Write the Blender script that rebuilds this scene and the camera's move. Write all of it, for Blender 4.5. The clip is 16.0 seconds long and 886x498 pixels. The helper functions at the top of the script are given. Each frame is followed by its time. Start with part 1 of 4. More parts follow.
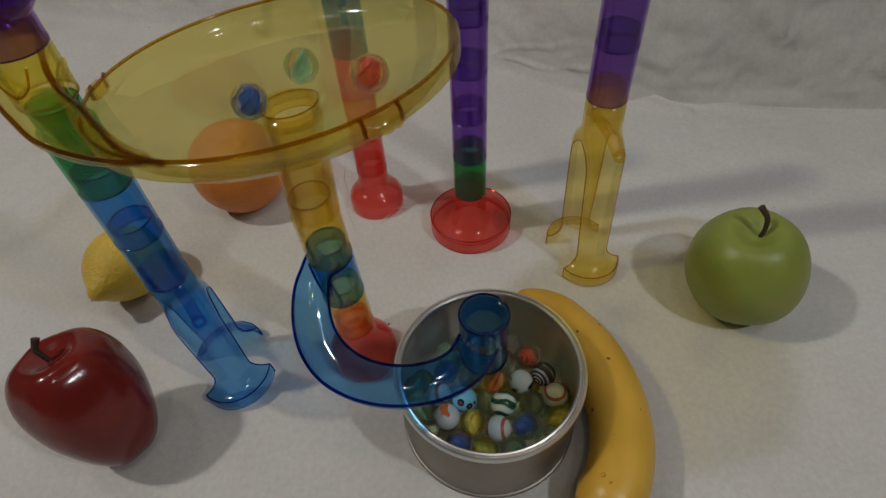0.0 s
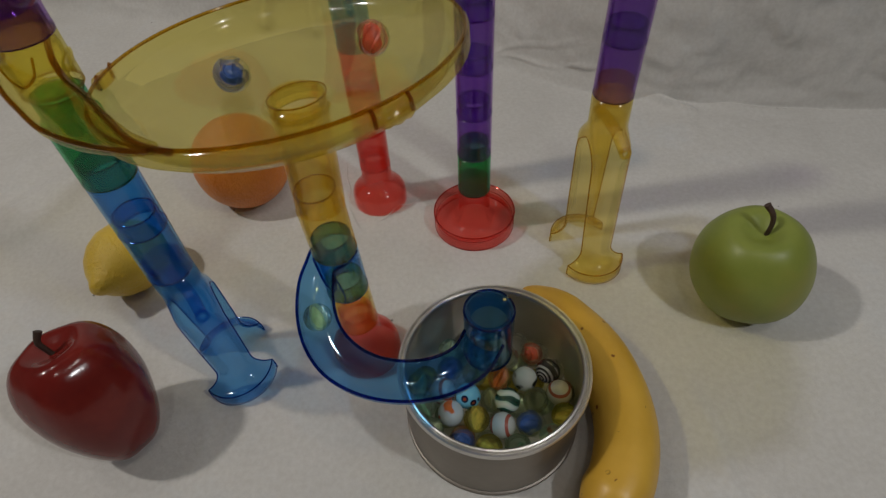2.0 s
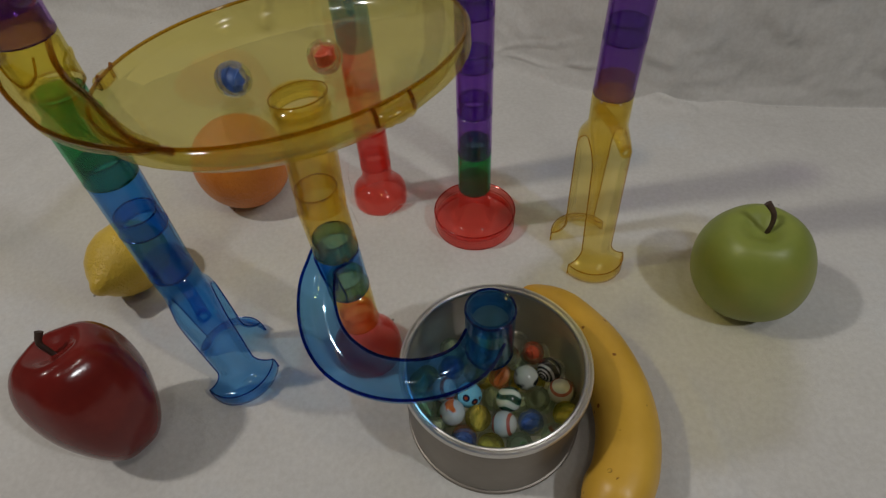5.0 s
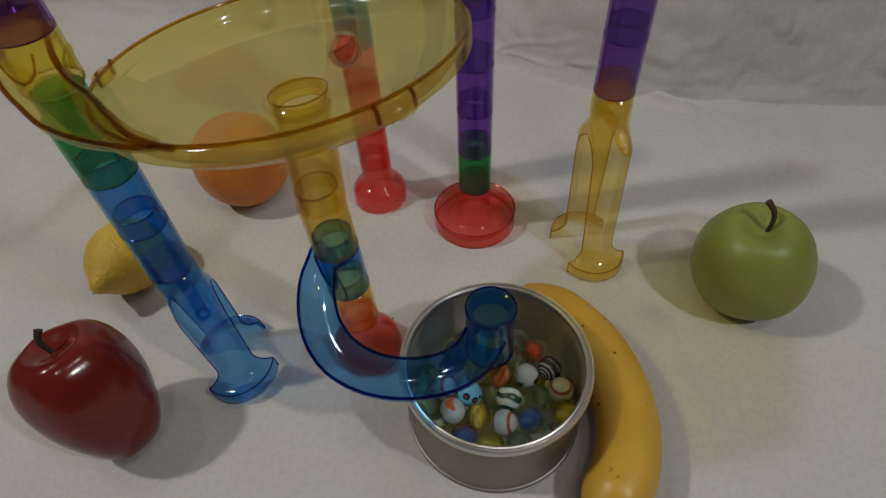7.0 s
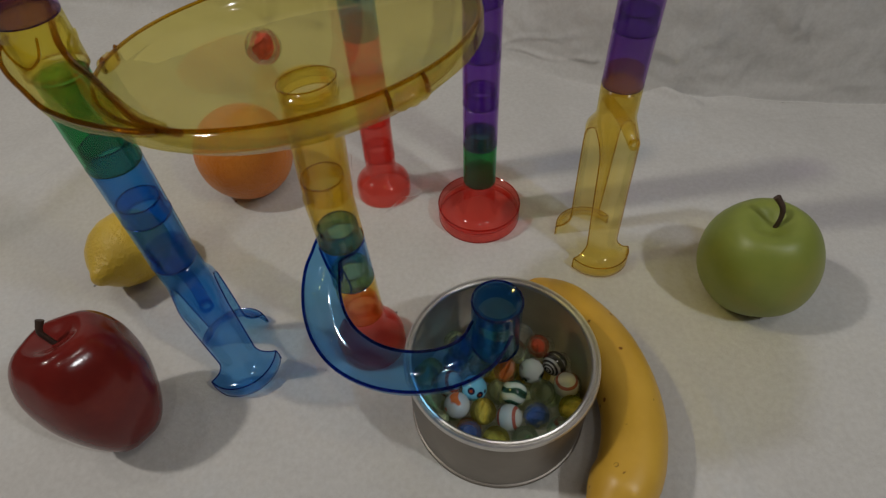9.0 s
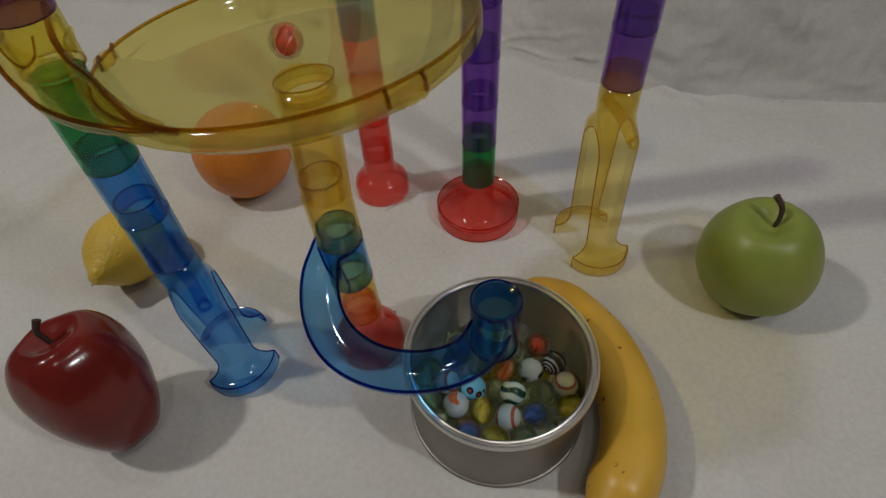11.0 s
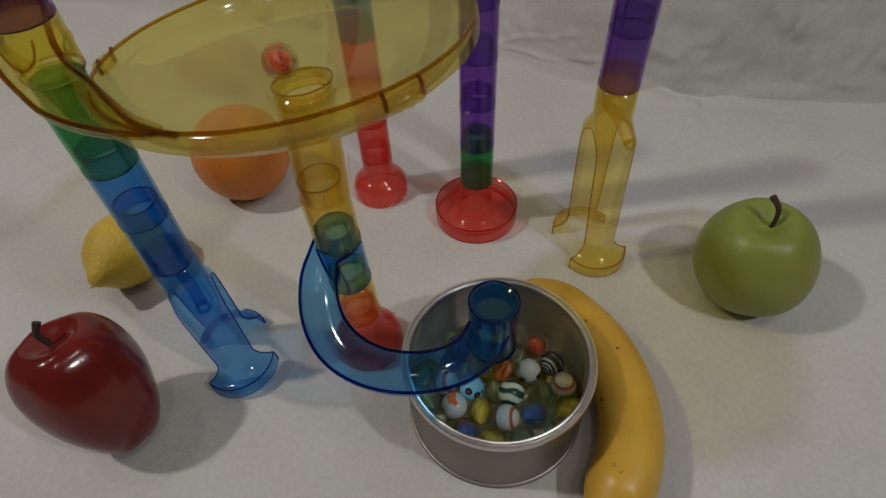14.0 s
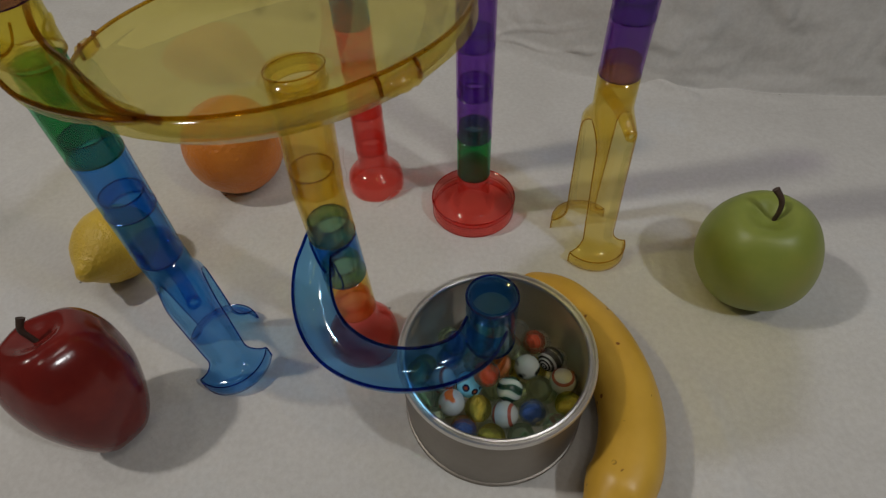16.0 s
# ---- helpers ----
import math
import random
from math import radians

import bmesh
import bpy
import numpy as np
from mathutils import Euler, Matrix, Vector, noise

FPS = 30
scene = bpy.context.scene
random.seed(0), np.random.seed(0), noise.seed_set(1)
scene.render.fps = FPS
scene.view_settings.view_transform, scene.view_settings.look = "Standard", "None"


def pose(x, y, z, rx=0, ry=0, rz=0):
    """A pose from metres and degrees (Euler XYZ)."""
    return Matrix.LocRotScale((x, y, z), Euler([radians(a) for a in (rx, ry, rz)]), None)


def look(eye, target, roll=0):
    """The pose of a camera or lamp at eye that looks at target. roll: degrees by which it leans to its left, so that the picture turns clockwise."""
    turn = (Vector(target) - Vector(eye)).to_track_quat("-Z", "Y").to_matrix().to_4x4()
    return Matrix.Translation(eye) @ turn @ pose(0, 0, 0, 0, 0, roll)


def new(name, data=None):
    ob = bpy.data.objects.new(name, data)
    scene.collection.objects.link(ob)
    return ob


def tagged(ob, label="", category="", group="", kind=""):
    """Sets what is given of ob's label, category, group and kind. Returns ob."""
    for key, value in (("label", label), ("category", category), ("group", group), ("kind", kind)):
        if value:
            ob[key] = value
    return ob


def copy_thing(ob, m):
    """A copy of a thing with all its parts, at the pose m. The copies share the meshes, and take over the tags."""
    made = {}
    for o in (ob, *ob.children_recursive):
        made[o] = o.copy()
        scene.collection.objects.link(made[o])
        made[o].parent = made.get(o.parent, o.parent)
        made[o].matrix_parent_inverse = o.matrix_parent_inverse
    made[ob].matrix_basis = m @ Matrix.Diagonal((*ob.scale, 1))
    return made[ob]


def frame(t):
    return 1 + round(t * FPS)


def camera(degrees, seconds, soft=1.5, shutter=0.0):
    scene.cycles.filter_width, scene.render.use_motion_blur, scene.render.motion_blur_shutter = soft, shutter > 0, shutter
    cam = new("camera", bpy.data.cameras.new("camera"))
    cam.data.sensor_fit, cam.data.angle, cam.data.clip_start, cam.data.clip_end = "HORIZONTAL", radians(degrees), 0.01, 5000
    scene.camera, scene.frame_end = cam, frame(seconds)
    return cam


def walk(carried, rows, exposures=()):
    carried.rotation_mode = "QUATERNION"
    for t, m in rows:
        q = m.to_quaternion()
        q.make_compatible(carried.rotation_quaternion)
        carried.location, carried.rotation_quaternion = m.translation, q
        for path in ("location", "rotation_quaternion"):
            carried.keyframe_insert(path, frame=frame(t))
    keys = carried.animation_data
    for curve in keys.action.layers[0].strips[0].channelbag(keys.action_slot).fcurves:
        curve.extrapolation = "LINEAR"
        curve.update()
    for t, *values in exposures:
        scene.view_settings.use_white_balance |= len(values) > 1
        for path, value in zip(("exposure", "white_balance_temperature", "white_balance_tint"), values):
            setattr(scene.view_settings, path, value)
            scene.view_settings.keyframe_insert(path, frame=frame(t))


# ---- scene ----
cam = camera(76.47, 16.0, soft=1.3)
walk(cam, [
    (0.0, look((0.0053, 0.0011, 0.3558), (0.0036, 0.2992, 0.0187), -4.11)),
    (0.5, look((0.0044, 0.0005, 0.3555), (0.0029, 0.2990, 0.0187), -4.02)),
    (1.0, look((0.0028, 0.0009, 0.3534), (0.0012, 0.2986, 0.0161), -3.87)),
    (1.5, look((0.0025, 0.0006, 0.3539), (0.0012, 0.2982, 0.0164), -3.74)),
    (2.0, look((0.0016, 0.0004, 0.3530), (0.0006, 0.2984, 0.0158), -3.62)),
    (2.5, look((-0.0004, 0.0001, 0.3519), (-0.0011, 0.2977, 0.0143), -3.53)),
    (3.0, look((0.0020, 0.0001, 0.3542), (0.0009, 0.2980, 0.0169), -3.75)),
    (3.5, look((0.0025, 0.0003, 0.3539), (0.0013, 0.2987, 0.0170), -3.89)),
    (4.0, look((0.0017, -0.0005, 0.3537), (0.0004, 0.2980, 0.0169), -3.85)),
    (6.5, look((0.0004, 0.0007, 0.3514), (0.0007, 0.2980, 0.0135), -3.60)),
    (7.0, look((-0.0000, 0.0000, 0.3520), (-0.0000, 0.2974, 0.0143), -3.61)),
    (7.5, look((-0.0017, -0.0001, 0.3508), (-0.0014, 0.2971, 0.0129), -3.39)),
    (8.0, look((-0.0027, -0.0002, 0.3505), (-0.0022, 0.2968, 0.0124), -3.21)),
    (8.5, look((-0.0039, -0.0002, 0.3491), (-0.0032, 0.2965, 0.0107), -3.09)),
    (9.0, look((-0.0044, 0.0002, 0.3480), (-0.0036, 0.2962, 0.0090), -3.06)),
    (11.5, look((-0.0043, 0.0011, 0.3470), (-0.0021, 0.2963, 0.0073), -2.83)),
    (12.0, look((-0.0061, 0.0006, 0.3459), (-0.0036, 0.2957, 0.0062), -2.62)),
    (12.5, look((-0.0078, 0.0005, 0.3446), (-0.0050, 0.2949, 0.0043), -2.51)),
    (13.0, look((-0.0038, 0.0012, 0.3473), (-0.0015, 0.2960, 0.0073), -2.83)),
    (13.5, look((-0.0018, 0.0010, 0.3489), (0.0004, 0.2967, 0.0097), -3.08)),
    (14.0, look((-0.0036, 0.0002, 0.3487), (-0.0014, 0.2960, 0.0096), -3.02)),
    (14.5, look((-0.0042, 0.0002, 0.3480), (-0.0020, 0.2959, 0.0088), -2.99)),
    (15.0, look((-0.0055, -0.0001, 0.3470), (-0.0032, 0.2954, 0.0076), -2.83)),
    (15.5, look((-0.0061, 0.0015, 0.3445), (-0.0024, 0.2960, 0.0043), -2.55)),
    (16.0, look((-0.0042, 0.0046, 0.3417), (0.0011, 0.2976, 0.0002), -2.58)),
])

# ---- light: a dim room with two warm lamps, one on either side ----
world = bpy.data.worlds.new("world")
scene.world = world
world.use_nodes = True
world.node_tree.nodes["Background"].inputs[0].default_value = (1.0, 0.95, 0.9, 1)
world.node_tree.nodes["Background"].inputs[1].default_value = 0.02
scene.cycles.transparent_max_bounces = 40
scene.cycles.max_bounces = 16
scene.cycles.transmission_bounces = 14
scene.view_settings.exposure = 0.0


def lamp(name, place, target, size, watts, colour):
    data = bpy.data.lights.new(name, "AREA")
    data.shape, data.size, data.energy, data.color = "DISK", size, watts, colour
    ob = new(name, data)
    ob.matrix_world = look(place, target)
    return ob


lamp("lamp_left", (-1.0, 0.234, 1.342), (-0.05, 0.2, 0), 0.085, 6.5, (1.0, 0.95, 0.88))
lamp("lamp_right", (0.536, -0.227, 0.892), (0.05, 0.2, 0), 0.05, 2.0, (0.97, 0.99, 1.0))
for x, y in ((-0.72, 0.50), (0.08, -0.28), (0.58, -0.08)):
    lamp("lamp_ceiling", (x, y, 1.65), (0, 0.2, 0), 0.085, 1.10, (1.0, 0.945, 0.87))


# ---- materials ----
def nodes(name):
    m = bpy.data.materials.new(name)
    m.use_nodes = True
    m.node_tree.nodes.clear()
    out = m.node_tree.nodes.new("ShaderNodeOutputMaterial")
    return m, m.node_tree, out


def add(tree, kind, **values):
    n = tree.nodes.new(kind)
    for key, value in values.items():
        n.inputs[key.replace("_", " ")].default_value = value
    return n


def ramp(tree, source, stops):
    r = tree.nodes.new("ShaderNodeValToRGB")
    e = r.color_ramp.elements
    while len(e) < len(stops):
        e.new(0.5)
    for el, (p, c) in zip(e, stops):
        el.position, el.color = p, (*c, 1)
    tree.links.new(source, r.inputs[0])
    return r.outputs[0]


def obj_noise(tree, scale, detail=4.0, rough=0.6, distortion=0.0):
    co = tree.nodes.new("ShaderNodeTexCoord")
    n = add(tree, "ShaderNodeTexNoise", Scale=scale, Detail=detail, Roughness=rough, Distortion=distortion)
    tree.links.new(co.outputs["Object"], n.inputs["Vector"])
    return n.outputs["Fac"]


def bump(tree, height, strength, distance):
    b = add(tree, "ShaderNodeBump", Strength=strength, Distance=distance)
    tree.links.new(height, b.inputs["Height"])
    return b.outputs["Normal"]


def plastic(name, clear, rough=0.06, haze=0.03, bent=0.10, ripple=0.12, ripple_scale=90, sheen=0.6):
    """Clear tinted injection-moulded plastic: tinted see-through, a refracting share, a glossy skin."""
    m, t, out = nodes(name)
    see = t.nodes.new("ShaderNodeBsdfTransparent")
    see.inputs[0].default_value = (*clear, 1)
    glass = add(t, "ShaderNodeBsdfRefraction", Roughness=0.02, IOR=1.25)
    glass.inputs["Color"].default_value = (*[c * 0.92 for c in clear], 1)
    mix = t.nodes.new("ShaderNodeMixShader")
    mix.inputs[0].default_value = bent
    t.links.new(see.outputs[0], mix.inputs[1])
    t.links.new(glass.outputs[0], mix.inputs[2])
    body = add(t, "ShaderNodeBsdfDiffuse")
    body.inputs["Color"].default_value = (*[c ** 4 * 0.9 for c in clear], 1)
    mix2 = t.nodes.new("ShaderNodeMixShader")
    mix2.inputs[0].default_value = haze
    t.links.new(mix.outputs[0], mix2.inputs[1])
    t.links.new(body.outputs[0], mix2.inputs[2])
    gloss = add(t, "ShaderNodeBsdfGlossy")
    gloss.inputs["Color"].default_value = (1, 1, 1, 1)
    smear = obj_noise(t, 60, 3)
    r = t.nodes.new("ShaderNodeMapRange")
    r.inputs["To Min"].default_value, r.inputs["To Max"].default_value = rough * 0.6, rough * 2.4
    t.links.new(smear, r.inputs["Value"])
    t.links.new(r.outputs[0], gloss.inputs["Roughness"])
    nrm = bump(t, obj_noise(t, ripple_scale, 2), ripple, 0.0006)
    t.links.new(nrm, gloss.inputs["Normal"])
    t.links.new(nrm, glass.inputs["Normal"])
    face = t.nodes.new("ShaderNodeLayerWeight")
    face.inputs["Blend"].default_value = 0.5
    power = t.nodes.new("ShaderNodeMath")
    power.operation = "POWER"
    power.inputs[1].default_value = 4.5
    t.links.new(face.outputs["Facing"], power.inputs[0])
    fr = t.nodes.new("ShaderNodeMath")
    fr.operation = "MULTIPLY_ADD"
    fr.inputs[1].default_value, fr.inputs[2].default_value = sheen, 0.035
    t.links.new(power.outputs[0], fr.inputs[0])
    mix3 = t.nodes.new("ShaderNodeMixShader")
    t.links.new(fr.outputs[0], mix3.inputs[0])
    t.links.new(mix2.outputs[0], mix3.inputs[1])
    t.links.new(gloss.outputs[0], mix3.inputs[2])
    t.links.new(mix3.outputs[0], out.inputs[0])
    return m


def principled(name, stops, scale, rough=0.4, coat=0.0, metal=0.0, relief=0.0, relief_scale=200, distance=0.001, detail=5.0, distortion=0.0, spec=0.5, sss=0.0):
    m, t, out = nodes(name)
    p = add(t, "ShaderNodeBsdfPrincipled", Roughness=rough, Metallic=metal)
    p.inputs["Coat Weight"].default_value = coat
    p.inputs["Coat Roughness"].default_value = 0.08
    p.inputs["Specular IOR Level"].default_value = spec
    t.links.new(ramp(t, obj_noise(t, scale, detail, 0.6, distortion), stops), p.inputs["Base Color"])
    if relief:
        t.links.new(bump(t, obj_noise(t, relief_scale, 3), relief, distance), p.inputs["Normal"])
    t.links.new(p.outputs[0], out.inputs[0])
    return m


TINTS = {"yellow": (0.985, 0.905, 0.55), "blue": (0.45, 0.73, 0.955), "red": (0.99, 0.58, 0.54), "green": (0.30, 0.74, 0.50), "purple": (0.67, 0.50, 0.84)}
YELLOW, BLUE, RED, GREEN, PURPLE = [plastic("clear_%s_plastic" % k, c, haze=0.05 if k == "red" else 0.025) for k, c in TINTS.items()]
# copy of the yellow plastic; a lighter tint puts brightness into bowl and feeder
YELLOW_BRIGHTENED = plastic("brightened_clear_yellow_plastic", (0.988, 0.940, 0.55), bent=0.22, haze=0.02, ripple=0.35, ripple_scale=60, sheen=0.35)
EDGE_DARKENING = {"yellow": 3.2, "blue": 4.4, "red": 2.2, "green": 2.6, "purple": 1.7}
# moulded edges seen end-on through more plastic darken; the tint carries that darkening
EDGE = {m.name: plastic("edge_of_" + m.name, tuple(c ** EDGE_DARKENING[k] * (0.76 if k == "blue" else 0.84) for c in TINTS[k]), haze=0.01) for k, m in zip(TINTS, (YELLOW, BLUE, RED, GREEN, PURPLE))}
EDGE[YELLOW_BRIGHTENED.name] = EDGE[YELLOW.name]
# darker still, for feed tube and clips: end-on darkening put into the tint
DARKER_EDGE = plastic("darker_edge_of_clear_yellow_plastic", (0.66, 0.42, 0.10), haze=0.02)


def cloth_material():
    m, t, out = nodes("unbleached_muslin")
    p = add(t, "ShaderNodeBsdfPrincipled", Roughness=0.92)
    p.inputs["Specular IOR Level"].default_value = 0.15
    p.inputs["Sheen Weight"].default_value = 0.15
    base = ramp(t, obj_noise(t, 7, 6, 0.65), [(0.3, (0.605, 0.592, 0.570)), (0.55, (0.652, 0.640, 0.619)), (0.72, (0.638, 0.648, 0.652))])
    fine = ramp(t, obj_noise(t, 260, 4), [(0.35, (0.86, 0.85, 0.84)), (0.65, (1, 1, 1))])
    mul = t.nodes.new("ShaderNodeMix")
    mul.data_type, mul.blend_type = "RGBA", "MULTIPLY"
    mul.inputs[0].default_value = 0.6
    t.links.new(base, mul.inputs[6])
    t.links.new(fine, mul.inputs[7])
    # loose dark flecks in the weave
    co = t.nodes.new("ShaderNodeTexCoord")
    v = add(t, "ShaderNodeTexVoronoi", Scale=38)
    t.links.new(co.outputs["Object"], v.inputs["Vector"])
    fleck = ramp(t, v.outputs["Distance"], [(0.028, (0.25, 0.24, 0.22)), (0.05, (1, 1, 1))])
    rare = ramp(t, obj_noise(t, 23, 2), [(0.55, (1, 1, 1)), (0.56, (0, 0, 0))])
    mx = t.nodes.new("ShaderNodeMix")
    mx.data_type, mx.blend_type = "RGBA", "LIGHTEN"
    mx.inputs[0].default_value = 1
    t.links.new(fleck, mx.inputs[6])
    t.links.new(rare, mx.inputs[7])
    mul2 = t.nodes.new("ShaderNodeMix")
    mul2.data_type, mul2.blend_type = "RGBA", "MULTIPLY"
    mul2.inputs[0].default_value = 1
    t.links.new(mul.outputs[2], mul2.inputs[6])
    t.links.new(mx.outputs[2], mul2.inputs[7])
    t.links.new(mul2.outputs[2], p.inputs["Base Color"])
    # fine nap of the weave over soft rumples
    b1 = add(t, "ShaderNodeBump", Strength=0.55, Distance=0.0009)
    t.links.new(obj_noise(t, 700, 5, 0.75), b1.inputs["Height"])
    b2 = add(t, "ShaderNodeBump", Strength=0.5, Distance=0.005)
    t.links.new(obj_noise(t, 22, 5, 0.55), b2.inputs["Height"])
    t.links.new(b1.outputs[0], b2.inputs["Normal"])
    t.links.new(b2.outputs[0], p.inputs["Normal"])
    t.links.new(p.outputs[0], out.inputs[0])
    return m


CLOTH = cloth_material()
WALL = principled("beige_wall_paint", [(0.3, (0.42, 0.38, 0.33)), (0.7, (0.48, 0.44, 0.39))], 3, rough=0.8)
RED_SKIN = principled("glossy_red_fruit_paint", [(0.3, (0.12, 0.012, 0.010)), (0.52, (0.165, 0.016, 0.013)), (0.75, (0.225, 0.028, 0.019))], 26, rough=0.17, coat=0.05, spec=0.36, relief=0.4, relief_scale=60, distance=0.0008)
GREEN_SKIN = principled("matt_green_fruit_paint", [(0.32, (0.175, 0.225, 0.037)), (0.55, (0.235, 0.275, 0.048)), (0.72, (0.30, 0.285, 0.05))], 13, rough=0.42, relief=0.08, relief_scale=160, distance=0.0004)
STEM = principled("dark_brown_stem", [(0.3, (0.03, 0.016, 0.01)), (0.7, (0.075, 0.04, 0.026))], 220, rough=0.6, relief=0.5, relief_scale=500, distance=0.0006)
ORANGE_SKIN = principled("pitted_orange_peel", [(0.3, (0.62, 0.18, 0.022)), (0.7, (0.76, 0.26, 0.035))], 30, rough=0.33, relief=0.9, relief_scale=300, distance=0.0018)
LEMON_SKIN = principled("pitted_lemon_peel", [(0.3, (0.66, 0.43, 0.035)), (0.7, (0.76, 0.54, 0.07))], 40, rough=0.30, relief=0.9, relief_scale=380, distance=0.0016)
TIN = principled("tin_plate", [(0.3, (0.27, 0.245, 0.215)), (0.7, (0.325, 0.295, 0.262))], 40, rough=0.52, metal=1.0, relief=0.05, relief_scale=90)
# lighter copy of the tin; light inside the can is put into its colour
LIGHTENED_TIN = principled("lightened_grey_tin", [(0.3, (0.60, 0.56, 0.49)), (0.7, (0.68, 0.64, 0.57))], 40, rough=0.36, metal=0.6, relief=0.05, relief_scale=90)
BRIGHT_TIN = principled("bright_tin_bead", [(0.3, (0.62, 0.60, 0.57)), (0.7, (0.72, 0.70, 0.67))], 60, rough=0.36, metal=1.0)
THREAD = principled("loose_white_thread", [(0.3, (0.6, 0.58, 0.55)), (0.7, (0.75, 0.72, 0.69))], 60, rough=0.9)


def banana_material():
    m, t, out = nodes("painted_banana_skin")
    p = add(t, "ShaderNodeBsdfPrincipled", Roughness=0.38)
    base = ramp(t, obj_noise(t, 22, 5), [(0.3, (0.60, 0.34, 0.04)), (0.7, (0.72, 0.44, 0.06))])
    co = t.nodes.new("ShaderNodeTexCoord")
    v = add(t, "ShaderNodeTexVoronoi", Scale=95)
    t.links.new(co.outputs["Object"], v.inputs["Vector"])
    spots = ramp(t, v.outputs["Distance"], [(0.10, (0.32, 0.16, 0.03)), (0.16, (1, 1, 1))])
    rare = ramp(t, obj_noise(t, 60, 2), [(0.50, (1, 1, 1)), (0.53, (0, 0, 0))])
    li = t.nodes.new("ShaderNodeMix")
    li.data_type, li.blend_type = "RGBA", "LIGHTEN"
    li.inputs[0].default_value = 1
    t.links.new(spots, li.inputs[6])
    t.links.new(rare, li.inputs[7])
    mu = t.nodes.new("ShaderNodeMix")
    mu.data_type, mu.blend_type = "RGBA", "MULTIPLY"
    mu.inputs[0].default_value = 1
    t.links.new(base, mu.inputs[6])
    t.links.new(li.outputs[2], mu.inputs[7])
    t.links.new(mu.outputs[2], p.inputs["Base Color"])
    t.links.new(bump(t, obj_noise(t, 45, 3), 0.2, 0.001), p.inputs["Normal"])
    t.links.new(p.outputs[0], out.inputs[0])
    return m


BANANA_SKIN = banana_material()


def marble_glass(name, colour):
    m, t, out = nodes(name)
    g = add(t, "ShaderNodeBsdfGlass", Roughness=0.0, IOR=1.5)
    g.inputs["Color"].default_value = (*colour, 1)
    see = t.nodes.new("ShaderNodeBsdfTransparent")
    see.inputs[0].default_value = (*colour, 1)
    mix = t.nodes.new("ShaderNodeMixShader")
    mix.inputs[0].default_value = 0.52
    t.links.new(g.outputs[0], mix.inputs[1])
    t.links.new(see.outputs[0], mix.inputs[2])
    t.links.new(mix.outputs[0], out.inputs[0])
    return m


def banded(name, stops, scale=60.0, distortion=6.0, rings=False, patch=False, spots=False):
    """Opaque glass with swirled bands."""
    m, t, out = nodes(name)
    p = add(t, "ShaderNodeBsdfPrincipled", Roughness=0.12)
    p.inputs["Coat Weight"].default_value = 0.6
    p.inputs["Coat Roughness"].default_value = 0.03
    co = t.nodes.new("ShaderNodeTexCoord")
    w = add(t, "ShaderNodeTexWave", Scale=scale * 0.8, Distortion=distortion, Detail=1.5, Detail_Scale=0.8)
    if rings:
        w.wave_type, w.rings_direction = "RINGS", "Z"
    t.links.new(co.outputs["Object"], w.inputs["Vector"])
    source = obj_noise(t, 75, 1.5) if patch else w.outputs["Fac"]
    if spots:
        v = add(t, "ShaderNodeTexVoronoi", Scale=150.0, Randomness=0.55)
        t.links.new(co.outputs["Object"], v.inputs["Vector"])
        source = v.outputs["Distance"]
        stops = [(0.0, (0.30, 0.05, 0.02)), (0.14, (0.25, 0.05, 0.02)), (0.18, (0.006, 0.012, 0.05)), (0.33, (0.006, 0.012, 0.05)), (0.37, stops[-1][1])]
    t.links.new(ramp(t, source, stops), p.inputs["Base Color"])
    t.links.new(p.outputs[0], out.inputs[0])
    return m


def vane_material(name, colour):
    return principled(name, [(0.3, tuple(c * 0.6 for c in colour)), (0.7, colour)], 300, rough=0.4)


# ---- building helpers ----
def part(name, bm, material, parent=None, label=""):
    me = bpy.data.meshes.new(name)
    bmesh.ops.recalc_face_normals(bm, faces=bm.faces)
    bm.to_mesh(me)
    bm.free()
    me.materials.append(material)
    for p in me.polygons:
        p.use_smooth = True
    me.set_sharp_from_angle(angle=radians(38))
    ob = new(name, me)
    ob.parent = parent
    if label:
        tagged(ob, label)
    return ob


def empty(name, m, label, category, group=""):
    ob = new(name)
    ob.empty_display_size = 0.01
    ob.matrix_world = m
    return tagged(ob, label, category, group)


def lathe(bm, profile, n=64, closed=True, wobble=None):
    """Turn a profile of (radius, height) round the z axis; a closed profile makes a solid shell."""
    rings = []
    for r, z in profile:
        if r < 1e-6:
            rings.append([bm.verts.new((0, 0, z))])
        else:
            ring = []
            for i in range(n):
                a = 2 * math.pi * i / n
                p = Vector((r * math.cos(a), r * math.sin(a), z))
                ring.append(bm.verts.new(wobble(p, a) if wobble else p))
            rings.append(ring)
    pairs = list(zip(rings, rings[1:])) + ([(rings[-1], rings[0])] if closed else [])
    for a, b in pairs:
        for i in range(n):
            j = (i + 1) % n
            quad = [a[i % len(a)], a[j % len(a)], b[j % len(b)], b[i % len(b)]]
            quad = list(dict.fromkeys(quad))
            if len(quad) > 2:
                bm.faces.new(quad)
    return bm


